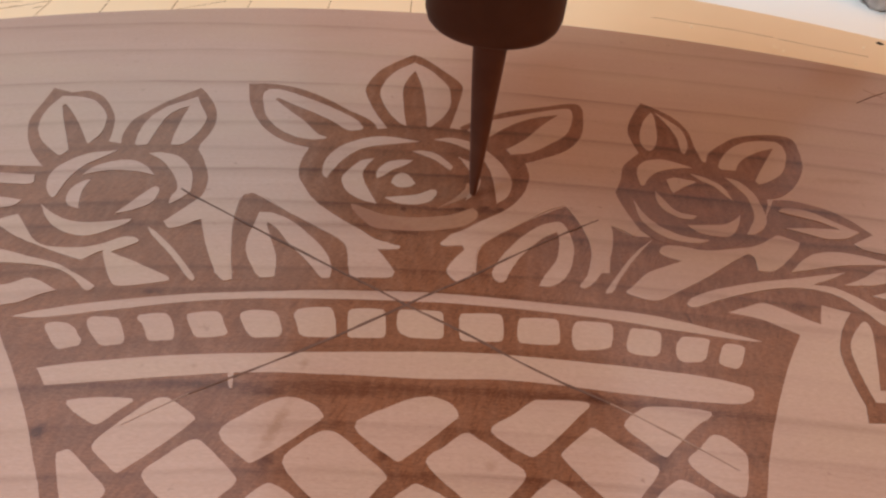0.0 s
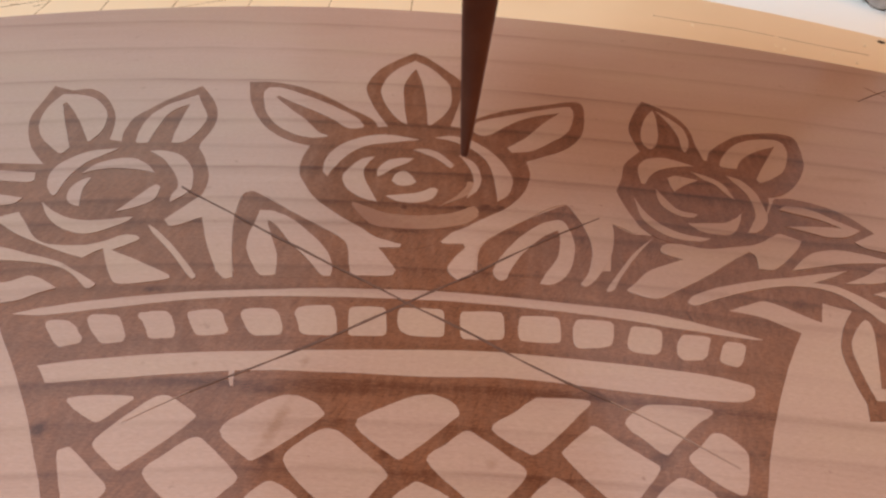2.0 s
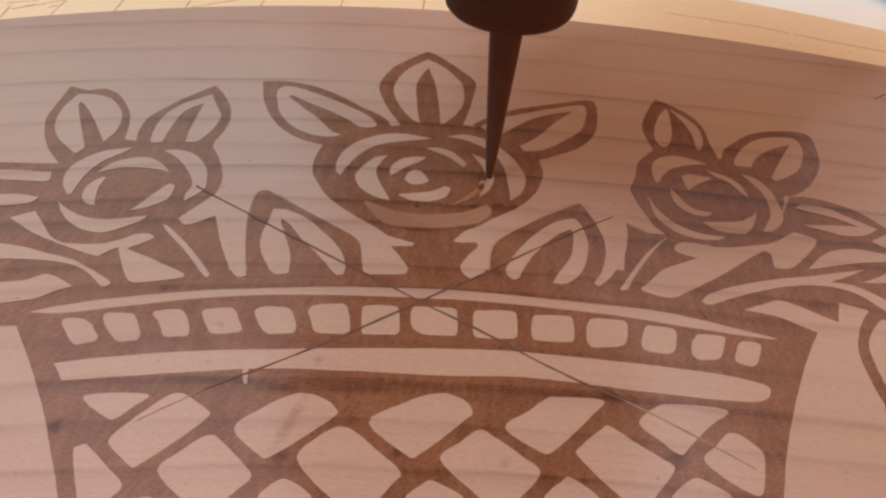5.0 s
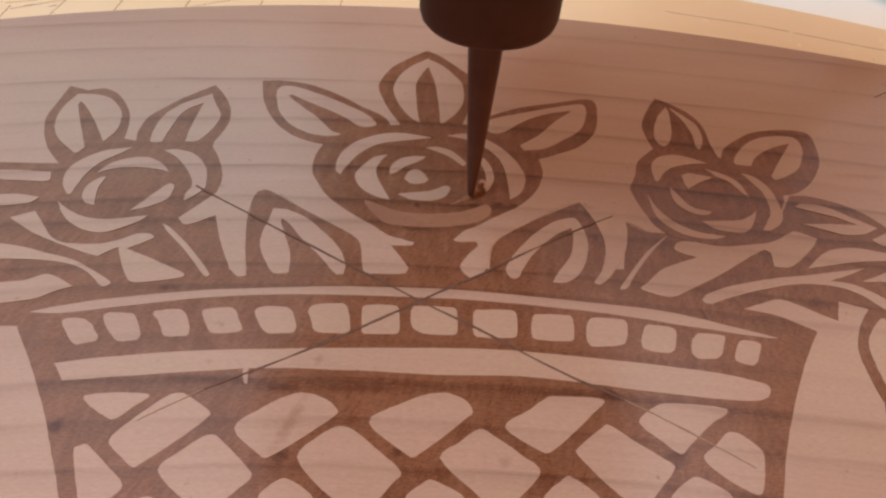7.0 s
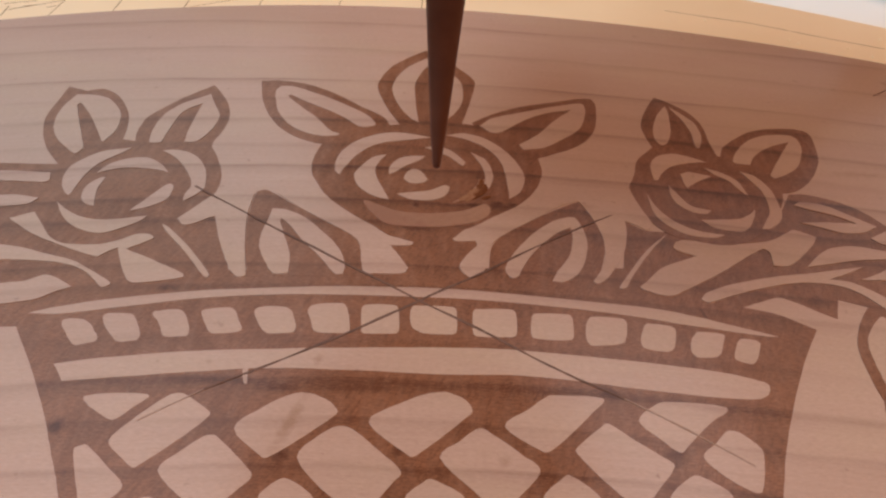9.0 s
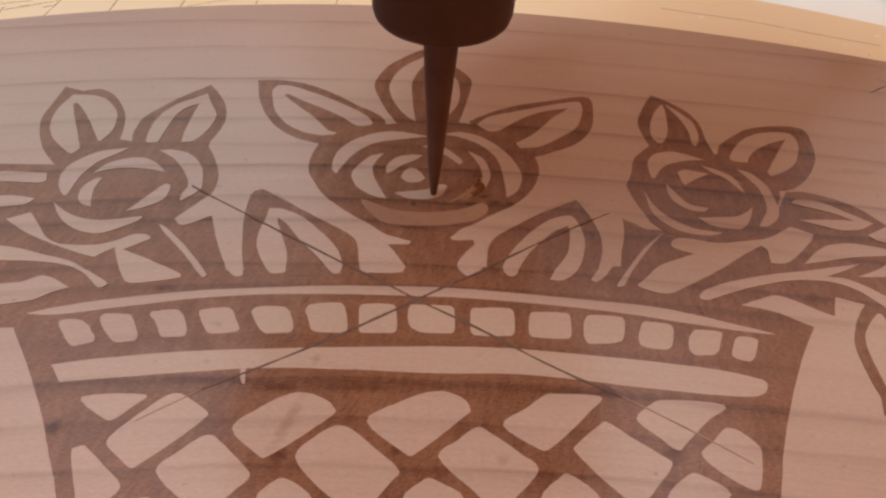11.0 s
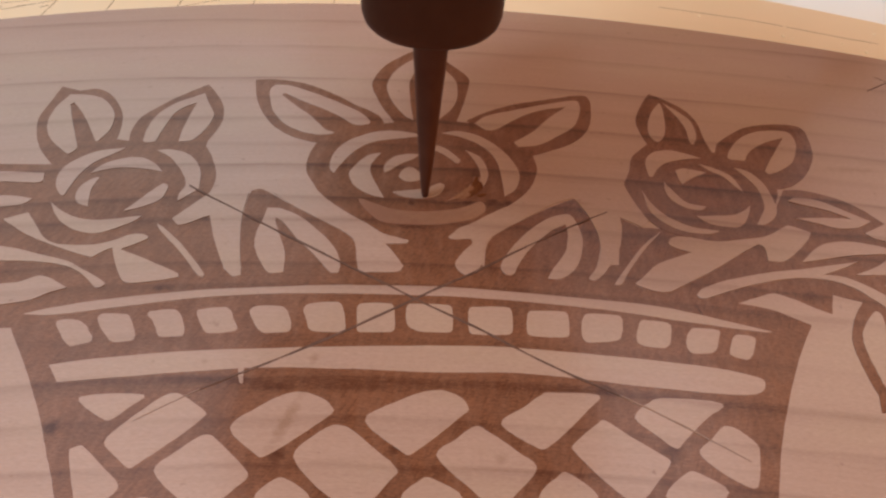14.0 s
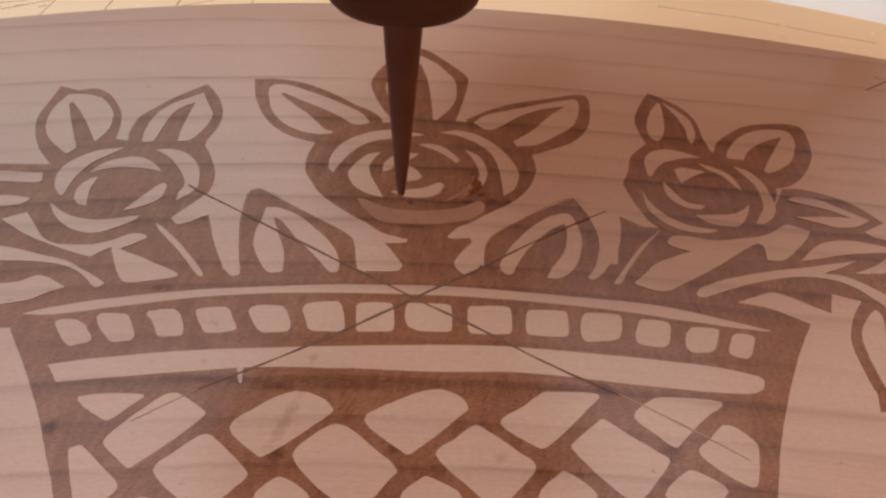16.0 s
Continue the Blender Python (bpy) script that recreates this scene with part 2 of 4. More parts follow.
def curve(points, step=4):
    """A closed outline through points in millimetres; (x, y, 1) is a sharp corner, the rest are passed smoothly."""
    n, out = len(points), []
    for i in range(n):
        a, b, c, d = (points[(i + k) % n] for k in (-1, 0, 1, 2))
        p0, p1, p2, p3 = (Vector(p[:2]) for p in (a, b, c, d))
        m1 = (p2 - p0) / 2 if len(b) < 3 else (p2 - p1)
        m2 = (p3 - p1) / 2 if len(c) < 3 else (p2 - p1)
        span = (p2 - p1).length
        for m in (m1, m2):
            if m.length > span:
                m *= span / m.length
        for j in range(step):
            t = j / step
            h = (2 * t**3 - 3 * t**2 + 1, t**3 - 2 * t**2 + t, -2 * t**3 + 3 * t**2, t**3 - t**2)
            p = p1 * h[0] + m1 * h[1] + p2 * h[2] + m2 * h[3]
            shake = noise.noise_vector(Vector((p.x * 0.7, p.y * 0.7, 1.0)))
            out.append(p + Vector((shake.x, shake.y)) * 0.11)
    return out


def slab(outline, low, high, ease=0.12):
    """A flat piece with that outline, from low to high (millimetres), its top edge slightly worn."""
    bm = bmesh.new()
    face = bm.faces.new([bm.verts.new((p.x * MM, p.y * MM, low * MM)) for p in outline])
    bm.normal_update()
    if face.normal.z < 0:
        face.normal_flip()
    top = bmesh.ops.extrude_face_region(bm, geom=[face])["geom"]
    for v in top:
        if isinstance(v, bmesh.types.BMVert):
            v.co.z = high * MM
    bm.normal_update()
    return bm


def relief(name, parent, low, high, material, points, label=""):
    return part(name, slab(curve(points), low, high), material, parent, label)


def stroke(name, parent, points, width, low, high, material, label="", wobble=0.0):
    """A thin hand-drawn line through points, with a slightly uneven width."""
    bm = bmesh.new()
    pts = [Vector(p) for p in points]
    path = []
    for a, b in zip(pts, pts[1:]):
        k = max(2, int((b - a).length / 2.5))
        path += [a.lerp(b, i / k) for i in range(k)]
    path.append(pts[-1])
    rows = []
    for i, p in enumerate(path):
        d = (path[min(i + 1, len(path) - 1)] - path[max(i - 1, 0)]).normalized()
        side = Vector((-d.y, d.x))
        w = width / 2 * (0.75 + 0.5 * noise.noise(Vector((p.x * 0.3, p.y * 0.3, 2.0))))
        off = side * wobble * noise.noise(Vector((p.x * 0.08, p.y * 0.08, 5.0)))
        rows.append([bm.verts.new((*((p + off + side * s) * MM), z * MM)) for s, z in ((w, low), (w, high), (-w, high), (-w, low))])
    for a, b in zip(rows, rows[1:]):
        for i in range(4):
            j = (i + 1) % 4
            bm.faces.new((a[i], a[j], b[j], b[i]))
    bm.faces.new(rows[0])
    bm.faces.new(rows[-1][::-1])
    bmesh.ops.recalc_face_normals(bm, faces=bm.faces)
    return part(name, bm, material, parent, label)


def turned(profile, segments=64):
    """A body turned round z: rows of (radius, height) in millimetres."""
    bm = bmesh.new()
    rings = []
    for r, z in profile:
        rings.append([bm.verts.new((r * MM * math.cos(2 * math.pi * i / segments), r * MM * math.sin(2 * math.pi * i / segments), z * MM)) for i in range(segments)])
    for a, b in zip(rings, rings[1:]):
        for i in range(segments):
            j = (i + 1) % segments
            f = bm.faces.new((a[i], a[j], b[j], b[i]))
            f.smooth = True
    bm.faces.new(rings[0][::-1])
    bm.faces.new(rings[-1])
    return bm

# ---- the board with its ornament ----


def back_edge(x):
    """The far edge of the board, bowed to fit the camera's view of a straight edge."""
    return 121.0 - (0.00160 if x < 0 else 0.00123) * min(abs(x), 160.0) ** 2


def board_body():
    bm = bmesh.new()
    rim = [(-190.0, -130.0), (190.0, -130.0)]
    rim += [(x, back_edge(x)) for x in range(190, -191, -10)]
    top = [bm.verts.new((x * MM, y * MM, 0.0)) for x, y in rim]
    low = [bm.verts.new((x * MM, y * MM, -18.0 * MM)) for x, y in rim]
    bm.faces.new(top)
    bm.faces.new(low[::-1])
    for i in range(len(rim)):
        j = (i + 1) % len(rim)
        bm.faces.new((low[i], low[j], top[j], top[i]))
    bmesh.ops.bevel(bm, geom=[e for e in bm.edges if all(v.co.z > -0.001 for v in e.verts)], offset=0.0006, segments=2, affect="EDGES")
    return bm


BOARD = tagged(new("wooden_board"), "varnished pine board with a brown stained flower basket on it", "wooden board")
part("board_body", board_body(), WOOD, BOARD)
foliage = relief("foliage", BOARD, -0.3, 0.020, STAIN, [(-94.1, 33.3, 1), (-76.6, 34.2, 1), (-64.4, 15.3, 1), (-47.5, 18.4, 1), (-40.7, 19.9, 1), (-37.3, 12.6, 1), (-34.6, 5.2, 1), (-8.6, 7.1, 1), (-9.8, 19.7, 1), (10.2, 21.4, 1), (12.1, 8.6, 1), (37.8, 10.4, 1), (40.5, 24.2, 1), (44.2, 21.5, 1), (53.4, 21.4, 1), (72.5, 26.4, 1), (78.2, 36, 1), (82.1, 36.3), (87.7, 34.5), (92.5, 31), (95.8, 25.9, 1), (105.1, 21.9, 1), (95.1, 2.6, 1), (84.1, 1.9, 1), (81.2, 3, 1), (76.3, 4.6, 1), (74.3, -0.2, 1), (71.3, 1.4), (68.3, 3.3), (65.3, 4.5), (62.6, 3.6), (57.8, 1.6, 1), (52.5, -2.8, 1), (-2, -1.6, 1), (-65.1, -10.1, 1), (-73.7, -10.6, 1)], "brown stained ground between stems")
rose_1 = relief("rose", BOARD, -0.3, 0.026, STAIN, [(-76.9, 34.2), (-73, 40.4), (-65.5, 42.6), (-53.7, 43.8), (-47.6, 43.8, 1), (-45, 39.3), (-42.7, 33.4), (-42.3, 28.6), (-43.6, 23.9), (-46.7, 19.3), (-51.1, 13.1, 1), (-63.9, 9), (-73.4, 14.6), (-76.7, 24.6)], "brown stained rose outline")
leaf_1 = relief("leaf", BOARD, -0.3, 0.032, STAIN, [(-86.9, 65.3, 1), (-82, 63.7, 1), (-78.5, 65), (-74.3, 62.5), (-70.5, 57.3), (-68.8, 53.8), (-67.3, 48.1), (-66.9, 44.3, 1), (-64.1, 43.9, 1), (-62, 37.7, 1), (-76.9, 34.2, 1), (-81.6, 39.9), (-85, 46.2), (-86.7, 51.8), (-86.8, 58)], "brown stained leaf outline")
leaf_2 = relief("leaf", BOARD, -0.3, 0.038, STAIN, [(-53.2, 69.4, 1), (-50.7, 66.1), (-47.9, 61.2), (-46.5, 57), (-46.1, 51.5), (-47.4, 45.2, 1), (-47, 41.3, 1), (-62.7, 39.7, 1), (-64.1, 43.9, 1), (-64.8, 47.2), (-64.6, 53.1), (-62.7, 56.9), (-59.1, 62.5)], "brown stained leaf outline")
leaf_3 = relief("leaf", BOARD, -0.3, 0.044, STAIN, [(-30.8, 3.8, 1), (-32.8, 9.8), (-34.2, 17.8), (-34.5, 22.9), (-34.3, 28), (-33, 28.9, 1), (-31.8, 28.6), (-25.9, 24.4), (-18.5, 19.4), (-12.8, 15.3), (-11.5, 11.4), (-10.5, 5.2, 1)], "brown stained leaf outline")
leaf_4 = relief("leaf", BOARD, -0.3, 0.050, STAIN, [(12.4, 8.3, 1), (13.3, 14.9), (16.9, 19.8), (22.8, 24.1), (29, 28.3), (31.9, 29.9, 1), (34.3, 23.7), (35.2, 18.2), (34.6, 13.3), (32.4, 7, 1)], "brown stained leaf outline")
rose_2 = relief("rose", BOARD, -0.3, 0.056, STAIN, [(-23.5, 46.9, 1), (-24.6, 41.3), (-24.4, 36.1), (-22.5, 31.4), (-19.5, 26.4), (-14.4, 22), (-9.7, 18.9), (-0.7, 13.8), (6.8, 16.9), (11.3, 20.6), (18.4, 26.5), (22.9, 32.5), (25.1, 39.8), (24.6, 45, 1), (18.7, 54.8), (8.1, 57.5), (2.8, 57.5), (-5.1, 56.4), (-11.6, 54.5), (-17.8, 51.4)], "brown stained rose outline")
leaf_5 = relief("leaf", BOARD, -0.3, 0.062, STAIN, [(-42.3, 72.7, 1), (-37.1, 73.3), (-29.9, 71.9), (-22.3, 67.6), (-16.4, 62.9), (-10.6, 58.5), (-8.1, 52, 1), (-22.1, 45.9, 1), (-28.7, 48), (-33.9, 52.1), (-37.5, 57.3), (-40.5, 64.6)], "brown stained leaf outline")
leaf_6 = relief("leaf", BOARD, -0.3, 0.068, STAIN, [(-1.8, 93.6, 1), (1.4, 91.3), (6.8, 84.7), (10.9, 78.6), (10.8, 73.4), (9.3, 65), (7.5, 56.7, 1), (-6.4, 55.2, 1), (-10.2, 62.8), (-12.9, 70.6), (-13.3, 74.8), (-11, 82.5), (-6.9, 88.3)], "brown stained leaf outline")
leaf_7 = relief("leaf", BOARD, -0.3, 0.074, STAIN, [(10.1, 58.2, 1), (15, 62.3), (22.1, 66.5), (30.9, 69.6), (37.6, 72), (40.4, 71.8), (41.1, 68.6), (40, 60.7), (38.2, 55.6), (34.2, 50.5), (28.6, 47), (24.5, 44.8, 1), (18.1, 43.3, 1), (12.1, 54.1, 1)], "brown stained leaf outline")
rose_3 = relief("rose", BOARD, -0.3, 0.080, STAIN, [(51.8, 51.5, 1), (47.2, 46.1), (45.5, 40.6), (43.4, 35.3), (43.6, 31.4), (45.1, 26), (48.7, 21), (52.9, 19.3), (59.5, 18.4), (65.9, 20.6), (71.9, 26.4), (76.4, 34.3), (77.2, 40.4), (74, 46.5), (66.9, 49.2)], "brown stained rose outline")
leaf_8 = relief("leaf", BOARD, -0.3, 0.086, STAIN, [(56.9, 74.6, 1), (53.4, 67.9), (51.1, 61.9), (51, 56.9), (51.8, 51.5), (52.6, 44.5, 1), (65.4, 45.7, 1), (66.3, 49.1, 1), (65.9, 54.4), (66, 62.2), (64.1, 67.7), (60.7, 71.6)], "brown stained leaf outline")
leaf_9 = relief("leaf", BOARD, -0.3, 0.092, STAIN, [(66.6, 48, 1), (68.5, 52.8), (72.4, 56.7), (77, 60.3), (83.2, 62.3), (89, 62.6), (91.7, 61.1), (91.5, 56.2), (89.8, 49.1), (85.6, 42.2), (81.5, 38.1), (77.7, 36.4), (72.2, 36.9, 1), (71.3, 46.2, 1)], "brown stained leaf outline")
leaf_10 = relief("leaf", BOARD, -0.3, 0.098, STAIN, [(85.1, 4.1, 1), (81.2, 3, 1), (78.3, -0.5), (76, -4.6), (75, -7.2), (74.6, -11.5), (74.5, -14.9), (74.7, -17.7, 1), (73.6, -21.1, 1), (82.9, -20.8, 1), (96.2, 4.8, 1)], "brown stained leaf outline")
basket = relief("basket", BOARD, -0.3, 0.104, STAIN, [(-68.7, -6.4, 1), (-65.8, -9.5), (-63.6, -12.4), (-60.4, -16.7), (-57.5, -20.9), (-54.3, -25.7), (-51.6, -30.3), (-48.6, -35.4), (-46.4, -39.4), (-43.7, -44.6), (-41.9, -48.1, 1), (48.3, -45.2, 1), (50.7, -38.9), (52.5, -34.7), (54.7, -29.2), (58, -22.2), (61.5, -15.6), (65.4, -9), (69.4, -3.1, 1), (62.7, 0.5), (53.8, 2), (28.3, 3.9), (-2.3, 4.6), (-41.5, 1.2), (-62.3, -4.3)], "brown stained basket with woven lattice")

# raised lands of bare pine inside the stained ground
relief("petal", rose_1, 0.0, 0.135, WOOD, [(-73.3, 27.7), (-74.1, 31.5), (-72.9, 35.6), (-69.1, 39.5), (-63.7, 41.1, 1), (-65.4, 39), (-68.6, 35), (-70.1, 29.9), (-70.2, 26.1), (-70.5, 24.1), (-72, 25.4)])
relief("petal", rose_1, 0.0, 0.136, WOOD, [(-67.8, 31.5, 1), (-66.7, 34.6), (-63.5, 37.1), (-59.7, 37.9), (-55.9, 35.8), (-53.7, 33.2, 1), (-57.9, 34), (-62.5, 34), (-66.1, 32.8)])
relief("petal", rose_1, 0.0, 0.136, WOOD, [(-57, 40.7, 1), (-54.2, 41.2), (-50.2, 39.9), (-47, 36), (-45.6, 32.2), (-45, 28.4), (-46.3, 25.9), (-48, 23.9, 1), (-48.3, 26.2), (-47.8, 29.1), (-49.9, 33.7), (-53.3, 38.1)])
relief("petal", rose_1, 0.0, 0.137, WOOD, [(-65.5, 30.3, 1), (-66.7, 30), (-68.1, 27.6), (-68.2, 24.5), (-66.7, 21.9), (-64.5, 21.2, 1), (-65.4, 24.2), (-65.8, 27.5)])
relief("petal", rose_1, 0.0, 0.137, WOOD, [(-51.4, 28.8), (-52.4, 29.2), (-54.2, 26.3), (-55.9, 22.9), (-57.3, 20.1, 1), (-53.9, 21.8), (-51.4, 24.1), (-51, 26.9)])
relief("petal", rose_1, 0.0, 0.138, WOOD, [(-72, 22, 1), (-68.5, 19.2), (-64.1, 17.3), (-59.9, 17.3), (-53.5, 18.9, 1), (-54.1, 17.5), (-57, 15.1), (-60.5, 13.3), (-65, 14.4), (-68.9, 17.4)])
relief("petal", rose_2, 0.0, 0.138, WOOD, [(-19.7, 39.7), (-18.8, 44.1), (-16.1, 48.1), (-11.3, 51.4), (-6.2, 52.4), (0.7, 51, 1), (-4.8, 49.5), (-11, 47.5), (-15, 43.4), (-17.5, 38.2), (-18.5, 35.3, 1), (-19.4, 36.6)])
relief("petal", rose_2, 0.0, 0.139, WOOD, [(-9, 43.5, 1), (-11.8, 42.2), (-14.4, 38.1), (-15.3, 35), (-13.7, 31.2), (-10.6, 28.6), (-7.4, 27.6, 1), (-9.1, 31.6), (-10.6, 35.4), (-10.9, 39.1)])
relief("petal", rose_2, 0.0, 0.139, WOOD, [(-7.9, 36.3, 1), (-8.1, 38.7), (-6.2, 42.1), (-3.2, 43.4), (-0.5, 43.5, 1), (-1.9, 41.6), (-4.8, 39.4), (-6.5, 37.2)])
relief("petal", rose_2, 0.0, 0.140, WOOD, [(-4.8, 34.9, 1), (-4.1, 37.4), (-2.7, 38.6), (-1.1, 37.7), (0.4, 35, 1), (-0.9, 33.7), (-3.3, 33.5)])
relief("petal", rose_2, 0.0, 0.140, WOOD, [(-5.8, 29.6, 1), (-3.7, 30.2), (0.9, 31.3), (3.8, 33.2), (5, 32.5), (3.9, 29.5), (1, 28), (-3, 28)])
relief("petal", rose_2, 0.0, 0.141, WOOD, [(-0.6, 47, 1), (1.7, 47.4), (4.9, 46.4), (7.4, 43.4), (8.4, 41.8, 1), (7.7, 40.6), (6.2, 42.2), (4.3, 44.2), (1.1, 46)])
relief("petal", rose_2, 0.0, 0.141, WOOD, [(4.2, 52.3, 1), (8.1, 53.4), (12.7, 51.8), (17, 47.6), (19.9, 42.4), (21.1, 37.3), (19.9, 32.3), (17.4, 29.6, 1), (17.3, 33), (16.9, 39), (15.6, 44.2), (12.6, 48.3), (8.7, 50.9)])
relief("petal", rose_2, 0.0, 0.142, WOOD, [(9.7, 45.8, 1), (12.8, 43.3), (14.3, 38.3), (13.5, 33.6), (10.9, 30.1, 1), (12.6, 35.5), (12, 40.6)])
relief("petal", rose_3, 0.0, 0.142, WOOD, [(49.8, 44.2), (52.1, 47.9), (56.3, 49.3), (60.6, 47.9), (63, 46.6, 1), (58.8, 45.9), (54.5, 44.2), (51.6, 41.2), (50.5, 39), (49.6, 38.9)])
relief("petal", rose_3, 0.0, 0.143, WOOD, [(61.9, 44.3, 1), (65.1, 42.9), (68.1, 40), (69, 34.6, 1), (67.7, 36.5), (66.2, 39.8), (63.6, 41.9)])
relief("petal", rose_3, 0.0, 0.143, WOOD, [(55.9, 41.4, 1), (58, 42.4), (62.7, 41.2, 1), (59.8, 39.4), (57.9, 38), (56.3, 36.5, 1), (55.9, 38.1)])
relief("petal", rose_3, 0.0, 0.144, WOOD, [(69.6, 43.5, 1), (72.6, 42.1), (74.5, 38.1), (74.8, 33.2), (74.4, 29.3), (73.1, 26.5), (70.5, 24.1), (68.5, 23.9, 1), (70, 26.2), (72.1, 30.1), (72.6, 35.9), (71.3, 39.9)])
relief("petal", rose_3, 0.0, 0.144, WOOD, [(52.4, 37.1, 1), (53.5, 34.2), (55.6, 30.2), (59.5, 29, 1), (58, 27.8), (55.1, 28.3), (52.7, 30.7), (52, 34.1)])
relief("petal", rose_3, 0.0, 0.145, WOOD, [(46.9, 33.7, 1), (48.1, 29), (50.8, 25), (54.8, 22.3), (60.1, 21.4, 1), (57.7, 20.3), (53.2, 20.7), (49.7, 22.8), (47.1, 27.1)])
relief("petal", rose_3, 0.0, 0.145, WOOD, [(56.5, 25.8, 1), (60.5, 26.2), (64.2, 26.6), (67.1, 28.2), (69.1, 30.2, 1), (67.3, 26), (64.9, 23.1), (61.9, 22.7), (58.6, 23.5)])
relief("leaf_blade", leaf_1, 0.0, 0.146, WOOD, [(-83.5, 61.7, 1), (-80, 61.9), (-75.6, 60.6), (-71.6, 55.9), (-70.1, 52.5), (-69.5, 47.4), (-70.5, 43.2, 1), (-71.1, 43.2, 1), (-74.9, 49.6), (-78.7, 55.1), (-81.4, 58.3, 1), (-81.9, 57.3, 1), (-79.2, 51.4), (-75.5, 43.8), (-73.8, 40.3, 1), (-74.7, 38.1), (-76.7, 39.4), (-80.7, 43.3), (-83.2, 47.5), (-84.4, 52.1), (-84.5, 57)])
relief("leaf_blade", leaf_2, 0.0, 0.146, WOOD, [(-52.9, 65, 1), (-51, 60.8), (-48.6, 56), (-48.5, 51.9), (-49.4, 48.1), (-51, 44.8), (-53.5, 44.3, 1), (-53.9, 49.5), (-53.9, 55.5), (-53.7, 60.5, 1), (-55.5, 59), (-57.3, 56.3), (-58.1, 50.2), (-58.4, 43.8, 1), (-60.3, 43.4), (-61.1, 44.2), (-61.7, 49.8), (-60.9, 55.4), (-58.4, 60)])
relief("leaf_blade", leaf_3, 0.0, 0.147, WOOD, [(-30.1, 22.9, 1), (-27.3, 22.8), (-23, 20.4), (-19.8, 17.2), (-16, 12.7), (-14.1, 8.2), (-14.1, 5.5, 1), (-15.6, 5.4), (-18.7, 9.4), (-23.2, 14.5), (-26, 18.4), (-27.9, 20, 1), (-27.9, 19.1, 1), (-26.4, 15.1), (-24.6, 10.5), (-24, 6), (-24.1, 5), (-26.6, 4.8), (-28.7, 7.9), (-30.4, 11.6), (-30.8, 15.5), (-30.4, 18.9)])
relief("leaf_blade", leaf_4, 0.0, 0.147, WOOD, [(15.7, 7.3), (15.5, 9.1), (17.6, 13.6), (21.3, 18.8), (25.6, 23), (29.8, 24.7), (31.1, 23.1), (31.9, 18.8), (31.7, 15.5), (30.3, 10.6), (28.3, 7.5), (26, 5.9), (23.9, 6, 1), (25.3, 8.8), (27.8, 12.8), (28.8, 16.1), (29.2, 19.4), (29.1, 21.5, 1), (25.8, 19.2), (21.4, 13.9), (19, 9.8), (17.8, 7), (16.7, 6.4)])
relief("leaf_blade", leaf_5, 0.0, 0.148, WOOD, [(-36.9, 70.5, 1), (-33.9, 70.6), (-27.2, 67.5), (-20.5, 63.5), (-14.6, 59), (-12.4, 55.8, 1), (-12.9, 54.6), (-16.1, 54.2), (-19.8, 57.5), (-24.1, 60.5), (-30, 64), (-33.9, 66.7, 1), (-34.7, 66.1, 1), (-31, 61.8), (-26.2, 56.8), (-22.3, 51.7), (-20.2, 50.7, 1), (-20.8, 49.9), (-23.9, 49.4), (-27.8, 50.4), (-32.2, 53.7), (-35.5, 58.7), (-37.2, 64.2), (-37.9, 68.4)])
relief("leaf_blade", leaf_6, 0.0, 0.148, WOOD, [(-1.6, 89, 1), (2.3, 85.7), (6, 80.1), (7.8, 75.9), (7.9, 67.5), (6.1, 62.1), (3.2, 57.5, 1), (2.4, 57.4, 1), (2, 64.2), (0.7, 76.5), (-1.2, 84.6, 1), (-2.8, 80.5), (-4, 74.5), (-3.4, 64.9), (-2.5, 57.1, 1), (-4.6, 59.1), (-7.6, 64.4), (-9.5, 71), (-9.1, 76.7), (-6.6, 83)])
relief("leaf_blade", leaf_7, 0.0, 0.149, WOOD, [(11.9, 56.9, 1), (14.9, 60.5), (22, 63.8), (30.6, 67.4), (37.3, 69.5), (38.2, 67), (37.2, 61.7), (35, 56.9), (30.4, 52.4), (26.2, 49), (21.6, 47.9, 1), (20.7, 49.8, 1), (25.3, 54.3), (30, 60.9), (34.7, 66.3, 1), (27.5, 63.7), (21.7, 59.5), (17.4, 55.1), (14.7, 54.3)])
relief("leaf_blade", leaf_8, 0.0, 0.149, WOOD, [(58.7, 70.3, 1), (55.8, 65.7), (53.6, 59.6), (53.1, 54.7), (54.4, 52.7), (56.1, 54.3), (57.7, 58.8), (58.5, 64), (58.9, 67.7, 1)])
relief("leaf_blade", leaf_8, 0.0, 0.150, WOOD, [(59.6, 70.2, 1), (62.9, 65.7), (64.6, 62.1), (64.4, 55.9), (62.7, 52.2), (62.1, 54), (62.5, 58.1), (61.7, 63.8)])
relief("leaf_blade", leaf_9, 0.0, 0.150, WOOD, [(69.5, 47), (71.2, 51.2), (75.8, 56.6), (81.5, 59.3), (87.1, 59.4), (88, 55.9), (86.5, 51.1), (83.8, 46.3), (80.1, 43.2), (77, 41.6), (76.5, 42.8, 1), (79.8, 48.2), (85.5, 56.8, 1), (79.7, 53.9), (75.1, 50), (73.1, 46.4, 1)])
relief("leaf_blade", leaf_10, 0.0, 0.151, WOOD, [(82.6, 0.8), (79.5, -2.2), (77.4, -5.4), (76.7, -9.6), (76.5, -14.3), (76.6, -17.1, 1), (82.9, -17.2, 1), (84.3, -14.4, 1), (78.4, -14.7, 1), (80.2, -10), (82, -4.9), (83.2, -0.9)])
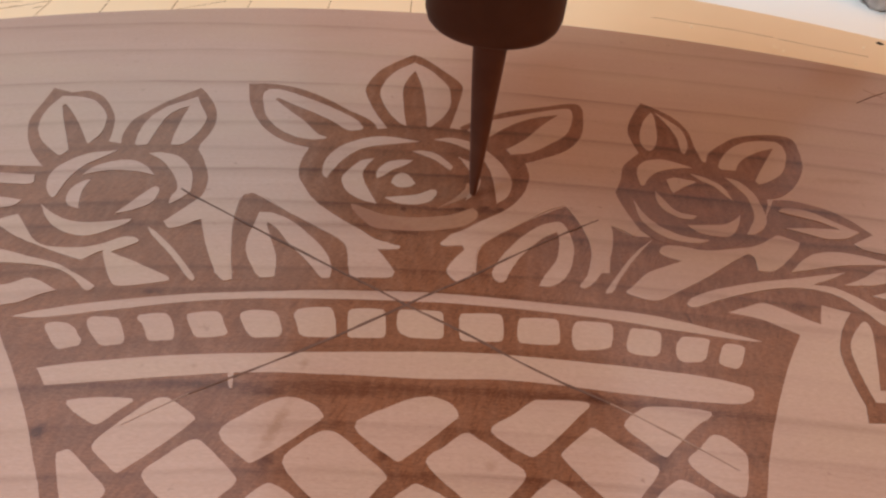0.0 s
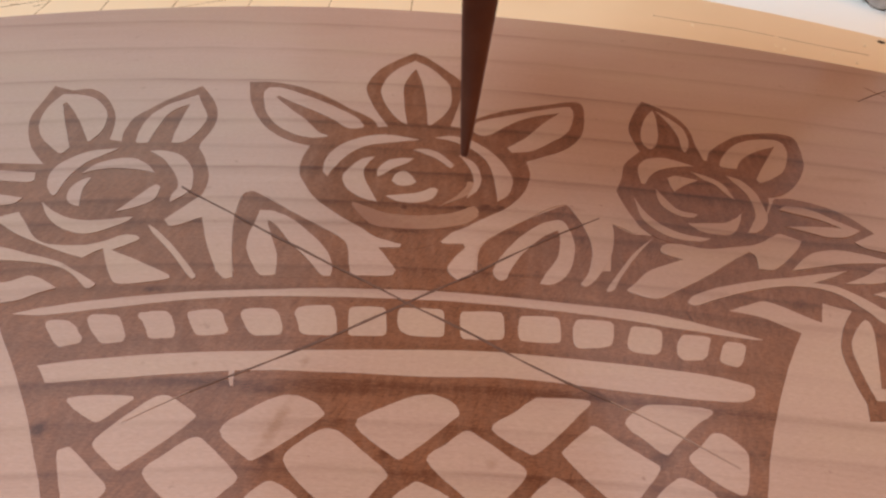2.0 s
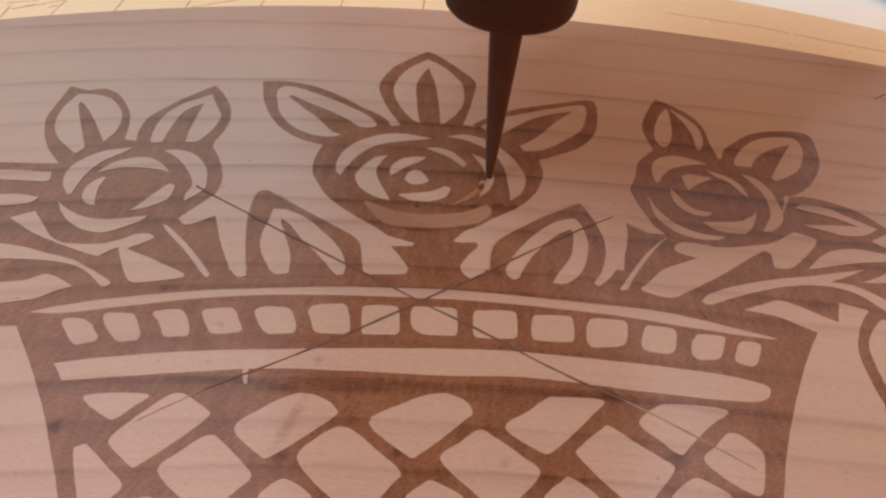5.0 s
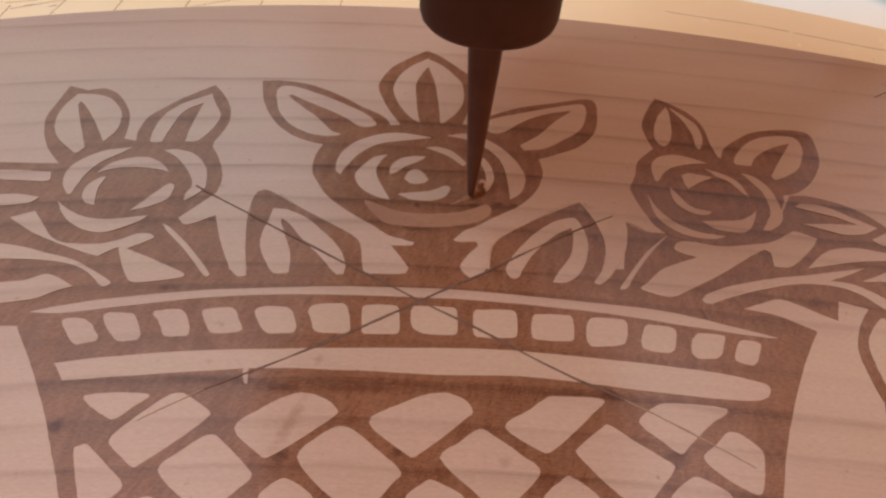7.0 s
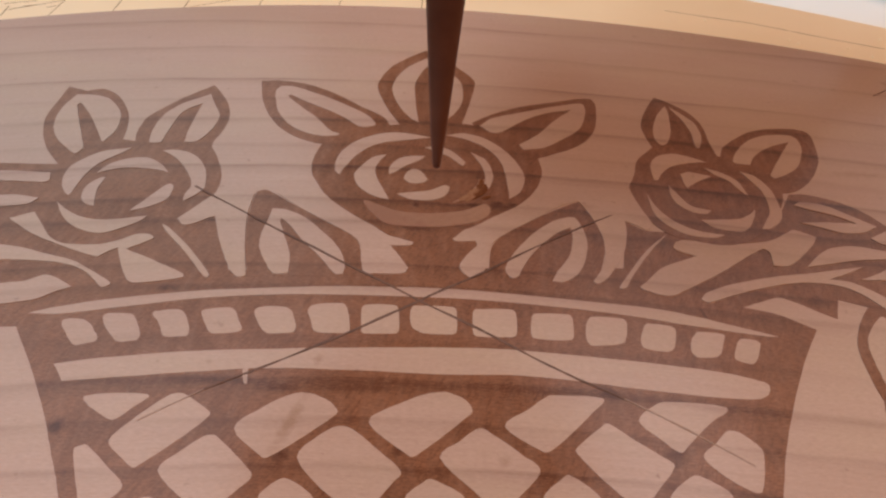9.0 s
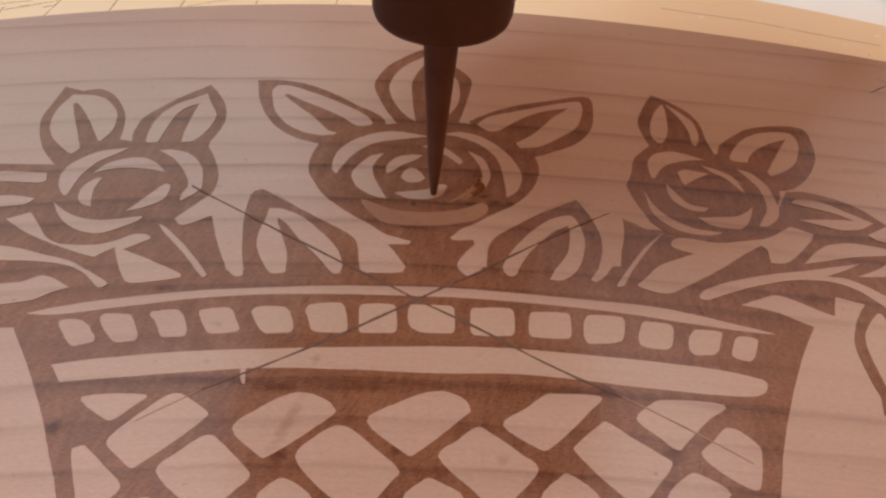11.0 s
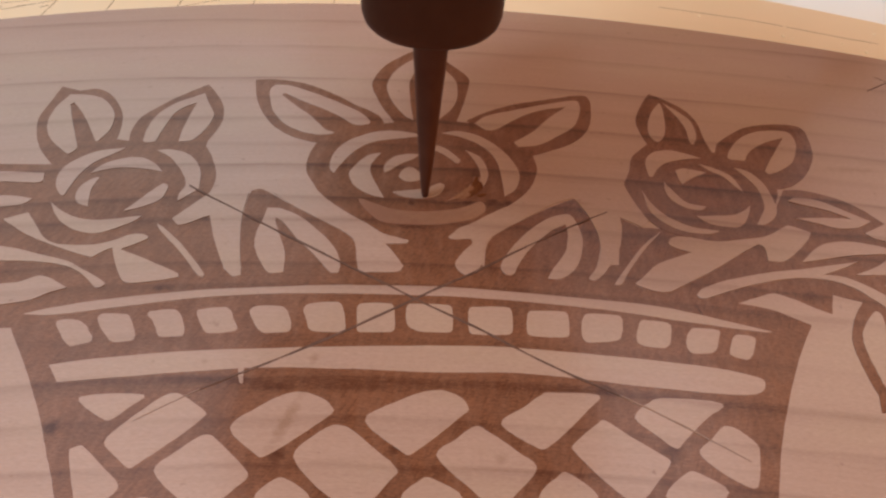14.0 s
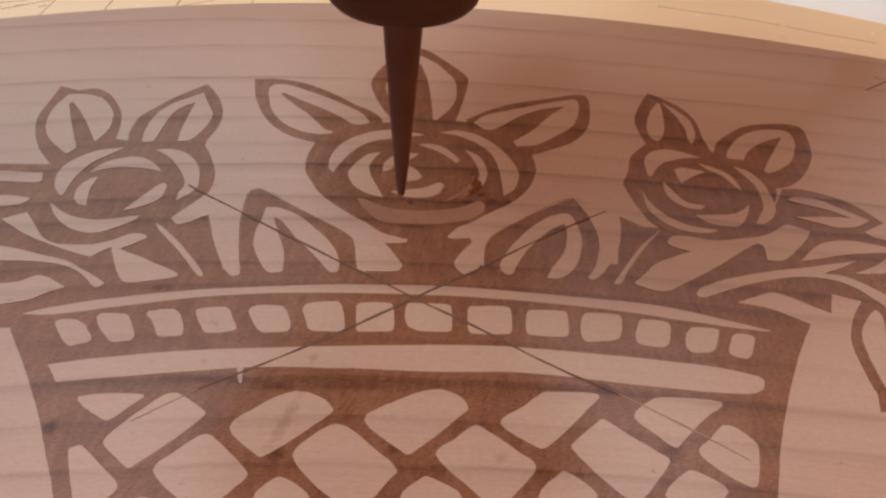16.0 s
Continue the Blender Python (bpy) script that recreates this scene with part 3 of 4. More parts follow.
relief("leaf_blade", foliage, 0.0, 0.151, WOOD, [(-92.6, 30.3, 1), (-84.1, 31.1), (-76.9, 31, 1), (-76.5, 28), (-82.5, 27.8), (-91.1, 27.4, 1)])
relief("leaf_blade", foliage, 0.0, 0.152, WOOD, [(-88.5, 22.1, 1), (-80.5, 23.4), (-75.9, 22.7, 1), (-77.1, 20.7), (-86.8, 18.8, 1)])
relief("leaf_blade", foliage, 0.0, 0.152, WOOD, [(-78.5, 16.3, 1), (-74.8, 18.6, 1), (-72.2, 15.5), (-68.7, 11.4), (-65.3, 10), (-59.4, 10.3), (-56.3, 11.6), (-53.8, 13.4), (-51.5, 13.7), (-50.3, 12.6), (-52, 11), (-54.2, 9.3, 1), (-49.2, 7.1), (-42.2, 3.7, 1), (-42.1, 2.7), (-46.4, 1.5), (-50.6, 1), (-53, 3.9), (-55.8, 9.6, 1), (-57.2, 8.5), (-58.6, 6.9, 1), (-62.5, 8.1), (-67.3, 10), (-72.3, 12.2), (-75.8, 14.4)])
relief("stem", foliage, 0.0, 0.153, WOOD, [(-82.1, 9.5, 1), (-73.8, 8.7), (-68.1, 7.2), (-62.6, 5.8), (-58.9, 3.8), (-54, 0.7), (-54.4, -0.4), (-55.6, -0.2), (-58.3, 2.4), (-62, 4.4), (-66.3, 5.2), (-72.2, 5.3), (-79.6, 4.6, 1)])
relief("leaf_blade", foliage, 0.0, 0.153, WOOD, [(-76.7, -1.3, 1), (-68.8, -0), (-65.8, 1.8), (-63.1, 1.1), (-60, -0.8, 1), (-62.3, -2), (-65.1, -4.1), (-74.1, -6.3, 1)])
relief("stem", foliage, 0.0, 0.153, WOOD, [(-50, 16.8, 1), (-48.3, 15.8), (-43.1, 10.6), (-37.8, 4), (-37.8, 3.1), (-38.7, 3.5), (-43.9, 9.8), (-48.5, 14.6)])
relief("bare_land", foliage, 0.0, 0.154, WOOD, [(-42.8, 26.2, 1), (-46.8, 19.6), (-47.5, 18.5, 1), (-45.5, 16.7), (-40.7, 19.9, 1), (-38.9, 14.9), (-36.6, 9.6), (-34.2, 5), (-32.5, 3.4), (-31.2, 3.9, 1), (-32.7, 9.8), (-33.6, 14.5), (-34.6, 21.1), (-34.6, 27.4, 1), (-38.3, 29.9, 1)])
relief("bare_land", foliage, 0.0, 0.154, WOOD, [(-25.7, 37, 1), (-23.3, 33.2), (-20.1, 27.8), (-14.5, 22.5), (-10.2, 19.4), (-6.8, 16.6), (-1.8, 14.9, 1), (-2.3, 14), (-6.2, 13.7, 1), (-4.5, 11.2), (-2.5, 7.8, 1), (-3.2, 6.3), (-8.5, 5.9), (-10.4, 6.1), (-11.2, 9.2), (-12.5, 14.9), (-18.5, 19.4), (-25.9, 24.4), (-29.9, 27.9, 1), (-30.4, 36.6, 1)])
relief("bare_land", foliage, 0.0, 0.155, WOOD, [(24.4, 35.6, 1), (22.2, 31.5), (19, 27.5), (13.6, 23.4), (10.2, 20.5), (7.9, 19.1), (5.7, 16.3, 1), (6.3, 15.7), (10.1, 16, 1), (10.3, 14.7), (8.5, 12.2), (7, 9), (7.9, 6.8), (9.4, 6), (11, 7.3), (12.1, 9.3), (12.5, 12.5), (13.4, 15.7), (16.8, 19.3), (22.8, 24.1), (27.9, 28.2), (31.6, 30, 1), (30.2, 38.2, 1)])
relief("bare_land", foliage, 0.0, 0.155, WOOD, [(32.1, 29.5, 1), (34.3, 23.7), (35.2, 18.2), (34.8, 13.3), (33.3, 9.3), (31.6, 6.5), (32.5, 5.9), (34.7, 7.9), (37.6, 12.7), (39.4, 16.9), (40.3, 21.2), (40.5, 24.2, 1), (43.3, 22.6), (44.5, 21.5), (46.2, 23.7, 1), (44.9, 27.8), (43.6, 33.4), (43.4, 37.3, 1), (38.6, 36.9, 1)])
relief("bare_land", foliage, 0.0, 0.156, WOOD, [(90.2, 22.5, 1), (96, 25.8, 1), (108.5, 28.4, 1), (103.7, 19.3, 1), (95.6, 19.8), (91.6, 20.9)])
relief("leaf_blade", foliage, 0.0, 0.157, WOOD, [(77.8, 32.1, 1), (79.8, 33.4), (84.5, 32.8), (89.3, 29.2), (93.1, 26.3, 1), (89.5, 24.2), (85.1, 23.7), (81.5, 25), (77.3, 26.4, 1), (83.5, 26.9), (89.2, 26.9, 1), (85.6, 29.3), (80.2, 31.1)])
relief("leaf_blade", foliage, 0.0, 0.157, WOOD, [(73.7, 13, 1), (77.1, 16.5), (80.9, 18.9), (85.3, 19.7), (90.7, 18.8), (99.6, 15.7, 1), (94.2, 16.4), (85.9, 15.8), (79.7, 14.5)])
relief("leaf_blade", foliage, 0.0, 0.158, WOOD, [(82.9, 10.1, 1), (87.8, 12.4), (92.4, 15.2), (100, 16.5, 1), (98.3, 13.2, 1), (89.2, 10.5)])
relief("stem", foliage, 0.0, 0.158, WOOD, [(50.7, 3.2, 1), (51.9, 4.7), (57.4, 7.3), (65.7, 9.7), (72.8, 11.1), (85, 13.8, 1), (80.8, 11.6), (76.7, 9.8, 1), (80.9, 9.2), (85, 6.2), (87.9, 3.5), (92.7, 2.2, 1), (91.4, -0.4, 1), (86.2, -0), (84.4, 2.6), (80.9, 6.7), (76.2, 8.6), (69.6, 8.4), (62.5, 6.5), (56.6, 4.3), (52.4, 2.5), (51.1, 2.5)])
relief("leaf_blade", foliage, 0.0, 0.159, WOOD, [(87.2, 7.5, 1), (90.4, 8.5), (96.3, 9.2, 1), (94.4, 5.4, 1)])
relief("bare_land", foliage, 0.0, 0.159, WOOD, [(40, 5.4), (41.4, 6.9), (45.4, 11), (52.6, 14.6, 1), (49, 16.3), (49.5, 18.5), (52.3, 19.2), (58.3, 18.2), (64.3, 19.1), (69.3, 20.4), (73, 22.9), (75.2, 23.9), (78.9, 22, 1), (77.4, 19.8), (74.1, 16.2), (70.2, 13.1), (67.2, 13, 1), (67.7, 16.6), (66.7, 17.8, 1), (63.1, 15.4), (56.1, 10.2), (49.6, 6), (45.4, 3.6), (41.9, 4.3)])
relief("stem", foliage, 0.0, 0.160, WOOD, [(48.1, 20.6, 1), (43.1, 15.5), (38.6, 9), (36.1, 5.1), (37.4, 5.2), (39.6, 9), (43.5, 14.8), (47.3, 19.5)])
relief("band", basket, 0.0, 0.160, WOOD, [(-64.6, -7.2, 1), (-61.6, -5.9), (-54.2, -3.6), (-40.9, -0.8), (-26.8, 1.1), (-12.2, 2.4), (2.8, 2.8), (12.9, 2.5), (28, 1.4), (43, -0), (52.6, -2.4), (61.8, -5.1, 1), (59.8, -5.2), (47.3, -3.5), (37.6, -1.9), (27.8, -0.8), (12.8, 0.3), (-2.1, 0.5), (-21.7, -0.2), (-35.8, -1.8), (-49.1, -4.7), (-59.3, -7)])
relief("band", basket, 0.0, 0.161, WOOD, [(-56.2, -17.3, 1), (-49.6, -15.8), (-37.1, -13.8), (-19.6, -12.2), (-1.5, -11), (12.5, -10.5), (21.8, -10.9), (35.8, -11.9), (49.5, -13.4), (56.1, -15), (56.8, -15.9), (55.6, -17.9), (52.7, -18.6), (45.5, -18.3), (34.8, -17.4), (25.8, -16.4), (16.8, -15.8), (3.3, -16.2), (-10.1, -16.1), (-23.3, -16.4), (-36, -17.9), (-44.1, -19.1), (-53.7, -20.5, 1)])

# the row of small squares under the rim
relief("square", basket, 0.0, 0.135, WOOD, [(-58.2, -9.5), (-58.5, -8.5), (-58.2, -8.2), (-57.3, -7.9), (-55.4, -8), (-54.2, -8.6), (-53.4, -9.3), (-52.4, -10.6), (-51.7, -11.5), (-51.7, -12.5), (-52.7, -12.9), (-53.7, -13.3), (-54.3, -13.5), (-55.4, -12.9), (-56.2, -12), (-57.3, -10.6)])
relief("square", basket, 0.0, 0.136, WOOD, [(-51.5, -9), (-52.2, -7.7), (-52.3, -7), (-51.7, -6.4), (-48.1, -6.3), (-47, -7.1), (-46.1, -8.7), (-45.3, -10.2), (-45, -11.1), (-45.3, -11.9), (-47.8, -12.4), (-48.9, -11.9)])
relief("square", basket, 0.0, 0.137, WOOD, [(-44.4, -6.5), (-44.5, -5.6), (-43.7, -5.4), (-42.5, -5.1), (-40.5, -4.9), (-39.4, -5.6), (-38.8, -6.5), (-38, -8), (-37.5, -9.7), (-37.8, -10.6), (-41, -10.9), (-41.9, -10.1), (-42.4, -8.9), (-43.4, -7.5)])
relief("square", basket, 0.0, 0.137, WOOD, [(-36.6, -5.6), (-36.5, -4.7), (-32.2, -3.9), (-31.1, -4.6), (-30.2, -6.5), (-29.5, -7.8), (-29.2, -8.5), (-29.6, -9.2), (-31.3, -9.6), (-32.6, -9.8), (-33.6, -9.8), (-34.6, -9.1)])
relief("square", basket, 0.0, 0.138, WOOD, [(-27.9, -4.8), (-27.7, -3.8), (-26.6, -3.4), (-25.3, -3.2), (-22.8, -3.3), (-21.7, -4.1), (-21.2, -5.3), (-20.6, -6.9), (-20.4, -8), (-20.9, -8.9), (-24.5, -9.3), (-25.7, -8.7), (-26.3, -7.8), (-27.2, -6.3)])
relief("square", basket, 0.0, 0.139, WOOD, [(-19, -4), (-18.7, -2.8), (-18, -2.4), (-16.8, -2.1), (-13.4, -1.8), (-12.5, -2.7), (-12.1, -4), (-11.7, -5.8), (-11.5, -7.6), (-12, -8.5), (-16.6, -8.6), (-17.6, -7.8), (-18, -6.7), (-18.6, -5.1)])
relief("square", basket, 0.0, 0.140, WOOD, [(-9.9, -2.8), (-9.3, -1.9), (-4.3, -1.7), (-3.6, -2.7), (-3.3, -7.3), (-3.9, -8.1), (-8.9, -8.4), (-9.6, -7.5)])
relief("square", basket, 0.0, 0.141, WOOD, [(-1.5, -2.5), (-0.8, -1.6), (5.7, -1.5), (6.4, -2.4), (6.5, -6.9), (5.9, -7.8), (0.9, -7.8), (-0.3, -7.3), (-1, -6.6), (-1.5, -5.3)])
relief("square", basket, 0.0, 0.141, WOOD, [(9.2, -2.8), (9.9, -1.8), (16, -1.5), (16.7, -2.4), (16.6, -6.9), (15.9, -7.8), (9.9, -8), (9.2, -7.1)])
relief("square", basket, 0.0, 0.142, WOOD, [(19.4, -3.2), (20.1, -2.2), (25.9, -2.1), (26.5, -3), (26.2, -7.1), (25.4, -8), (19.6, -7.9), (19, -7)])
relief("square", basket, 0.0, 0.143, WOOD, [(29.1, -3.3), (30, -2.4), (35.3, -2.5), (35.9, -3.4), (35.4, -6.2), (34.9, -7.5), (34.4, -8.1), (33.3, -8.5), (29.1, -8.9), (28.4, -8.1), (28.3, -7), (28.5, -5.3)])
relief("square", basket, 0.0, 0.144, WOOD, [(38.6, -4.3), (39.6, -3.4), (43.5, -3.8), (44.1, -4.7), (43.8, -6.3), (43.3, -7.9), (42.8, -8.9), (41.8, -9.5), (38.8, -9.3), (37.9, -8.9), (37.6, -8.5), (37.6, -7.3)])
relief("square", basket, 0.0, 0.145, WOOD, [(47, -5.7), (48.2, -4.8), (51.7, -5), (52.4, -5.3), (52.4, -5.7), (51.9, -6.9), (50.7, -9.4), (49.6, -10.3), (46.7, -10.4), (45.9, -9.8), (45.8, -8.9), (46.1, -7.5)])
relief("square", basket, 0.0, 0.145, WOOD, [(54.4, -6.6), (55.5, -5.9), (57.6, -6.2), (58.2, -6.7), (58.1, -7.2), (57.6, -8.4), (56.3, -10.7), (55.2, -11.4), (53.5, -11), (52.9, -10.5), (52.8, -10.1), (53.2, -8.9)])

# the lattice of the basket
relief("lattice_cell", basket, 0.0, 0.135, WOOD, [(-49.4, -23), (-40.1, -22.2), (-42, -25.1), (-43.5, -26.8), (-44.9, -26.6)])
relief("lattice_cell", basket, 0.0, 0.136, WOOD, [(-43.1, -30.4), (-41.3, -27.2), (-37.2, -22.4), (-35, -21.8), (-30.3, -24.8), (-30.1, -25.5), (-32.8, -29), (-37.8, -34.1), (-38.5, -34.4), (-40.5, -32.9)])
relief("lattice_cell", basket, 0.0, 0.137, WOOD, [(-26.1, -27.5), (-22.7, -23.7), (-18.9, -21.2), (-16, -20.8), (-12.8, -22.2), (-11.5, -23.8), (-11.8, -24.6), (-16.7, -29.2), (-20.5, -32.1), (-21.4, -31.8)])
relief("lattice_cell", basket, 0.0, 0.137, WOOD, [(-6.7, -25.6), (-2.6, -22.2), (1.6, -20.1), (4.7, -19.6), (7.7, -20.8), (8.8, -22.8), (7.7, -24.2), (3.6, -28.2), (0.4, -30.9), (-0.4, -30.9)])
relief("lattice_cell", basket, 0.0, 0.138, WOOD, [(13.6, -25.4), (17.3, -22.2), (20.5, -19.6), (21.9, -19.3), (29.2, -19.5), (27.3, -22.2), (22.8, -26.9), (20.1, -29.2), (19.1, -29.4)])
relief("lattice_cell", basket, 0.0, 0.139, WOOD, [(34.1, -23.4), (36.8, -20.7), (38.8, -19.7), (48.5, -20.3), (45, -23.4), (40.5, -27.7), (39.2, -28.6), (36.5, -26.2)])
relief("lattice_cell", basket, 0.0, 0.140, WOOD, [(-47.4, -31.9), (-46.7, -31.3), (-45.8, -31.2), (-41.9, -34.3), (-38.9, -37.1), (-40.1, -39.2), (-42.9, -40.5), (-45.1, -37)])
relief("lattice_cell", basket, 0.0, 0.141, WOOD, [(-34.9, -34.7), (-32.8, -31.7), (-30.3, -29.2), (-29.2, -28.7), (-27.9, -29.2), (-23.9, -32.7), (-21.9, -34.9), (-23.3, -36.9), (-26.6, -40.2), (-29.9, -39)])
relief("lattice_cell", basket, 0.0, 0.141, WOOD, [(-16.2, -31.9), (-13.6, -28.1), (-11, -26.4), (-8.9, -26.9), (-4.5, -30.5), (-1.4, -33.4), (-2.5, -35.2), (-6, -39.1), (-10.7, -37.6)])
relief("lattice_cell", basket, 0.0, 0.142, WOOD, [(4, -31), (6.9, -28.1), (9.8, -25.8), (11.9, -26.9), (15.9, -30), (18.3, -32.2), (16.3, -35.3), (12.3, -38.4), (8.4, -35.6)])
relief("lattice_cell", basket, 0.0, 0.143, WOOD, [(23.8, -29.2), (24.3, -28.2), (28.2, -24.7), (29.3, -24.1), (33, -26.9), (36.7, -29.6), (37.9, -30.9), (35.8, -33.6), (31.9, -37.2), (28.3, -34.8)])
relief("lattice_cell", basket, 0.0, 0.144, WOOD, [(42.6, -29.3), (45, -26.8), (47.3, -24.6), (49.1, -24.7), (51.7, -27.5), (51.2, -30.3), (49.6, -34.4), (47.9, -34.3), (45.1, -32.4)])
relief("lattice_cell", basket, 0.0, 0.145, WOOD, [(-20.4, -38.4), (-18.3, -35.4), (-16.8, -35.2), (-12.9, -38.1), (-16.1, -41)])
relief("lattice_cell", basket, 0.0, 0.145, WOOD, [(-0.8, -37.6), (2.2, -34.6), (3.3, -34.5), (7.7, -37.3), (3.5, -40.3)])
relief("lattice_cell", basket, 0.0, 0.146, WOOD, [(18.2, -36.9), (21.7, -33.2), (22.5, -33), (26.5, -36.6), (21.4, -39.6)])
relief("lattice_cell", basket, 0.0, 0.147, WOOD, [(36, -36.2), (39.7, -32.6), (41.2, -32.3), (45.1, -35.4), (39.3, -38.9)])
relief("lattice_cell", basket, 0.0, 0.148, WOOD, [(-36.8, -40.2), (-34.8, -38.6), (-29.2, -41.5), (-32.2, -43.5)])

# what the cutter has already opened: pale fresh wood in the middle rose
relief("fresh_cut", rose_2, 0.0, 0.122, FRESH, [(-12.5, 27), (-5.6, 24.1), (1.2, 23.8), (8, 25.2), (12.2, 27.6), (13.3, 26.2), (12.7, 24), (10.4, 21.9), (4.6, 20), (-3.1, 19.6), (-8.2, 20.6)], "pale freshly cut groove")
relief("fresh_cut", rose_2, 0.0, 0.126, FRESH, [(11.4, 36.0), (12.6, 35.6), (12.3, 33.0), (10.3, 30.5), (5.1, 27, 1), (8.9, 30.9), (10.8, 33.9)], "pale freshly cut groove")

# pencil diagonals that mark the middle of the board
stroke("pencil_line", BOARD, [(-47.0, 29.0), (-27.8, 16.6), (-12.8, 7.5), (-0.1, -0.4), (13.5, -8.5), (25.8, -16.2), (32.6, -19.5)], 0.6, 0.0, 0.175, PENCIL, "thin grey pencil diagonal", 0.3)
stroke("pencil_line", BOARD, [(-32.1, -21.0), (-23.4, -16.0), (-11.0, -8.0), (-0.1, -0.4), (11.0, 7.3), (24.5, 17.1), (38.1, 25.9)], 0.6, 0.0, 0.178, PENCIL, "thin grey pencil diagonal", 0.3)
stroke("pencil_line", BOARD, [(32.6, -19.5), (36.6, -21.7), (43.4, -26.2), (49.9, -30.4)], 0.36, 0.0, 0.174, FAINT, "faint worn pencil line", 0.3)
stroke("pencil_line", BOARD, [(-40.3, -26.8), (-37.2, -24.6), (-32.1, -21.0)], 0.3, 0.0, 0.173, FAINT, "faint worn pencil line", 0.3)
stroke("pencil_line", BOARD, [(122.5, 89.5), (126.2, 85.0), (131.0, 80.0)], 0.4, 0.0, 0.05, FAINT, "short grey pencil tick")
stroke("pencil_line", BOARD, [(117.0, 81.5), (123.0, 85.5), (139.7, 95.0)], 0.5, 0.0, 0.05, PENCIL, "short grey pencil tick")
relief("chip", basket, 0.0, 0.17, WOOD, [(-27.2, -16.7, 1), (-26.4, -16.7, 1), (-26.1, -18.3), (-26, -19.6), (-26.5, -19.4)], "small splinter of bare wood")

# ---- the machine bed behind the board ----


def bed_far(x):
    return 207.1 - 0.00142 * min(abs(x), 190.0) ** 2


def machine_bed():
    bm = bmesh.new()
    rim = [(-420.0, -320.0), (420.0, -320.0)]
    rim += [(x, bed_far(x)) for x in range(420, -421, -15)]
    top = [bm.verts.new((x * MM, y * MM, -18.0 * MM)) for x, y in rim]
    low = [bm.verts.new((x * MM, y * MM, -36.0 * MM)) for x, y in rim]
    bm.faces.new(top)
    bm.faces.new(low[::-1])
    for i in range(len(rim)):
        j = (i + 1) % len(rim)
        bm.faces.new((low[i], low[j], top[j], top[i]))
    bmesh.ops.bevel(bm, geom=[e for e in bm.edges if all(v.co.z > -0.019 for v in e.verts)], offset=0.001, segments=2, affect="EDGES")
    return bm


BEDDING = tagged(new("machine_bed"), "cream painted machine bed with scribed lines under the board", "machine bed")
part("bed_plate", machine_bed(), BED, BEDDING)
for line in (
    [(-129.4, 136.6), (-128.8, 153.4)],
    [(-110.0, 143.6), (-110.1, 156.6)],
    [(-87.6, 150.0), (-87.4, 160.2)],
    [(-62.5, 155.6), (-62.3, 163.4)],
    [(-34.7, 158.0), (-34.3, 167.9)],
    [(-5.0, 161.6), (-4.8, 172.7)],
    [(-85.6, 152.6), (-79.4, 156.4), (-71.0, 161.6)],
    [(-143.5, 143.0), (-133.4, 149.7), (-129.0, 152.8)],
    [(-143.1, 123.5), (-144.7, 145.6)],
    [(-140.0, 146.2), (-137.4, 147.4)],
    [(-132.2, 146.2), (-130.0, 148.0)],
    [(-147.0, 147.4), (-137.8, 151.2)],
):
    stroke("scribed_line", BEDDING, line, 0.45, -18.1, -17.96, BED_EDGE)
stroke("pencil_line", BEDDING, [(86.0, 172.0), (98.2, 168.9), (115.4, 165.1), (128.8, 160.4)], 0.36, -18.1, -17.95, BED_EDGE, "faint brown pencil line")
stroke("pencil_line", BEDDING, [(130.2, 159.7), (143.5, 154.7), (159.7, 149.3)], 0.36, -18.1, -17.95, BED_EDGE, "faint brown pencil line")

# the room closes the place: worktop, floor, walls and ceiling

top = tagged(part("worktop", box(bmesh.new(), -1.1, 1.1, -0.7, 0.95, -0.076, -0.036, 0.004), WHITE), "white worktop under the machine bed", "worktop")
for x in (-1.0, 1.0):
    for y in (-0.6, 0.85):
        tagged(part("table_leg", box(bmesh.new(), x - 0.03, x + 0.03, y - 0.03, y + 0.03, -0.78, -0.0755, 0.003), WHITE, top), "")
tagged(part("floor", box(bmesh.new(), -2.4, 2.4, -2.0, 1.7, -0.88, -0.78), FLOOR), "brown workshop floor", "floor", kind="structure")
tagged(part("ceiling", box(bmesh.new(), -2.4, 2.4, -2.0, 1.7, 1.8, 1.9), PALE), "pale ceiling", "ceiling", kind="structure")
tagged(part("wall_south", box(bmesh.new(), -2.4, 2.4, -2.1, -2.0, -0.78, 1.8), PALE), "pale plaster wall", "wall", kind="structure")
tagged(part("wall_west", box(bmesh.new(), -2.4, -2.3, -2.0, 1.7, -0.78, 1.8), PALE), "pale plaster wall", "wall", kind="structure")
tagged(part("wall_east", box(bmesh.new(), 2.3, 2.4, -2.0, 1.7, -0.78, 1.8), PALE), "pale plaster wall", "wall", kind="structure")
# unseen wall; its windows are placed for the sheen on the board
north = tagged(part("wall_north", box(bmesh.new(), -2.3, 2.3, 1.6, 1.7, -0.78, 0.70), WALL), "unseen brown wall with two windows, laid out to shape the sheen", "wall", kind="structure")
part("wall_piece", box(bmesh.new(), 2.24, 2.3, 1.6, 1.7, 0.70, 1.8), WALL, north)
part("wall_piece", box(bmesh.new(), -2.3, -2.04, 1.6, 1.7, 0.70, 1.8), WALL, north)
# pier added to keep the sheen off the middle of the board
part("wall_piece", box(bmesh.new(), -0.3, 0.35, 1.6, 1.7, 0.70, 1.8), WALL, north)
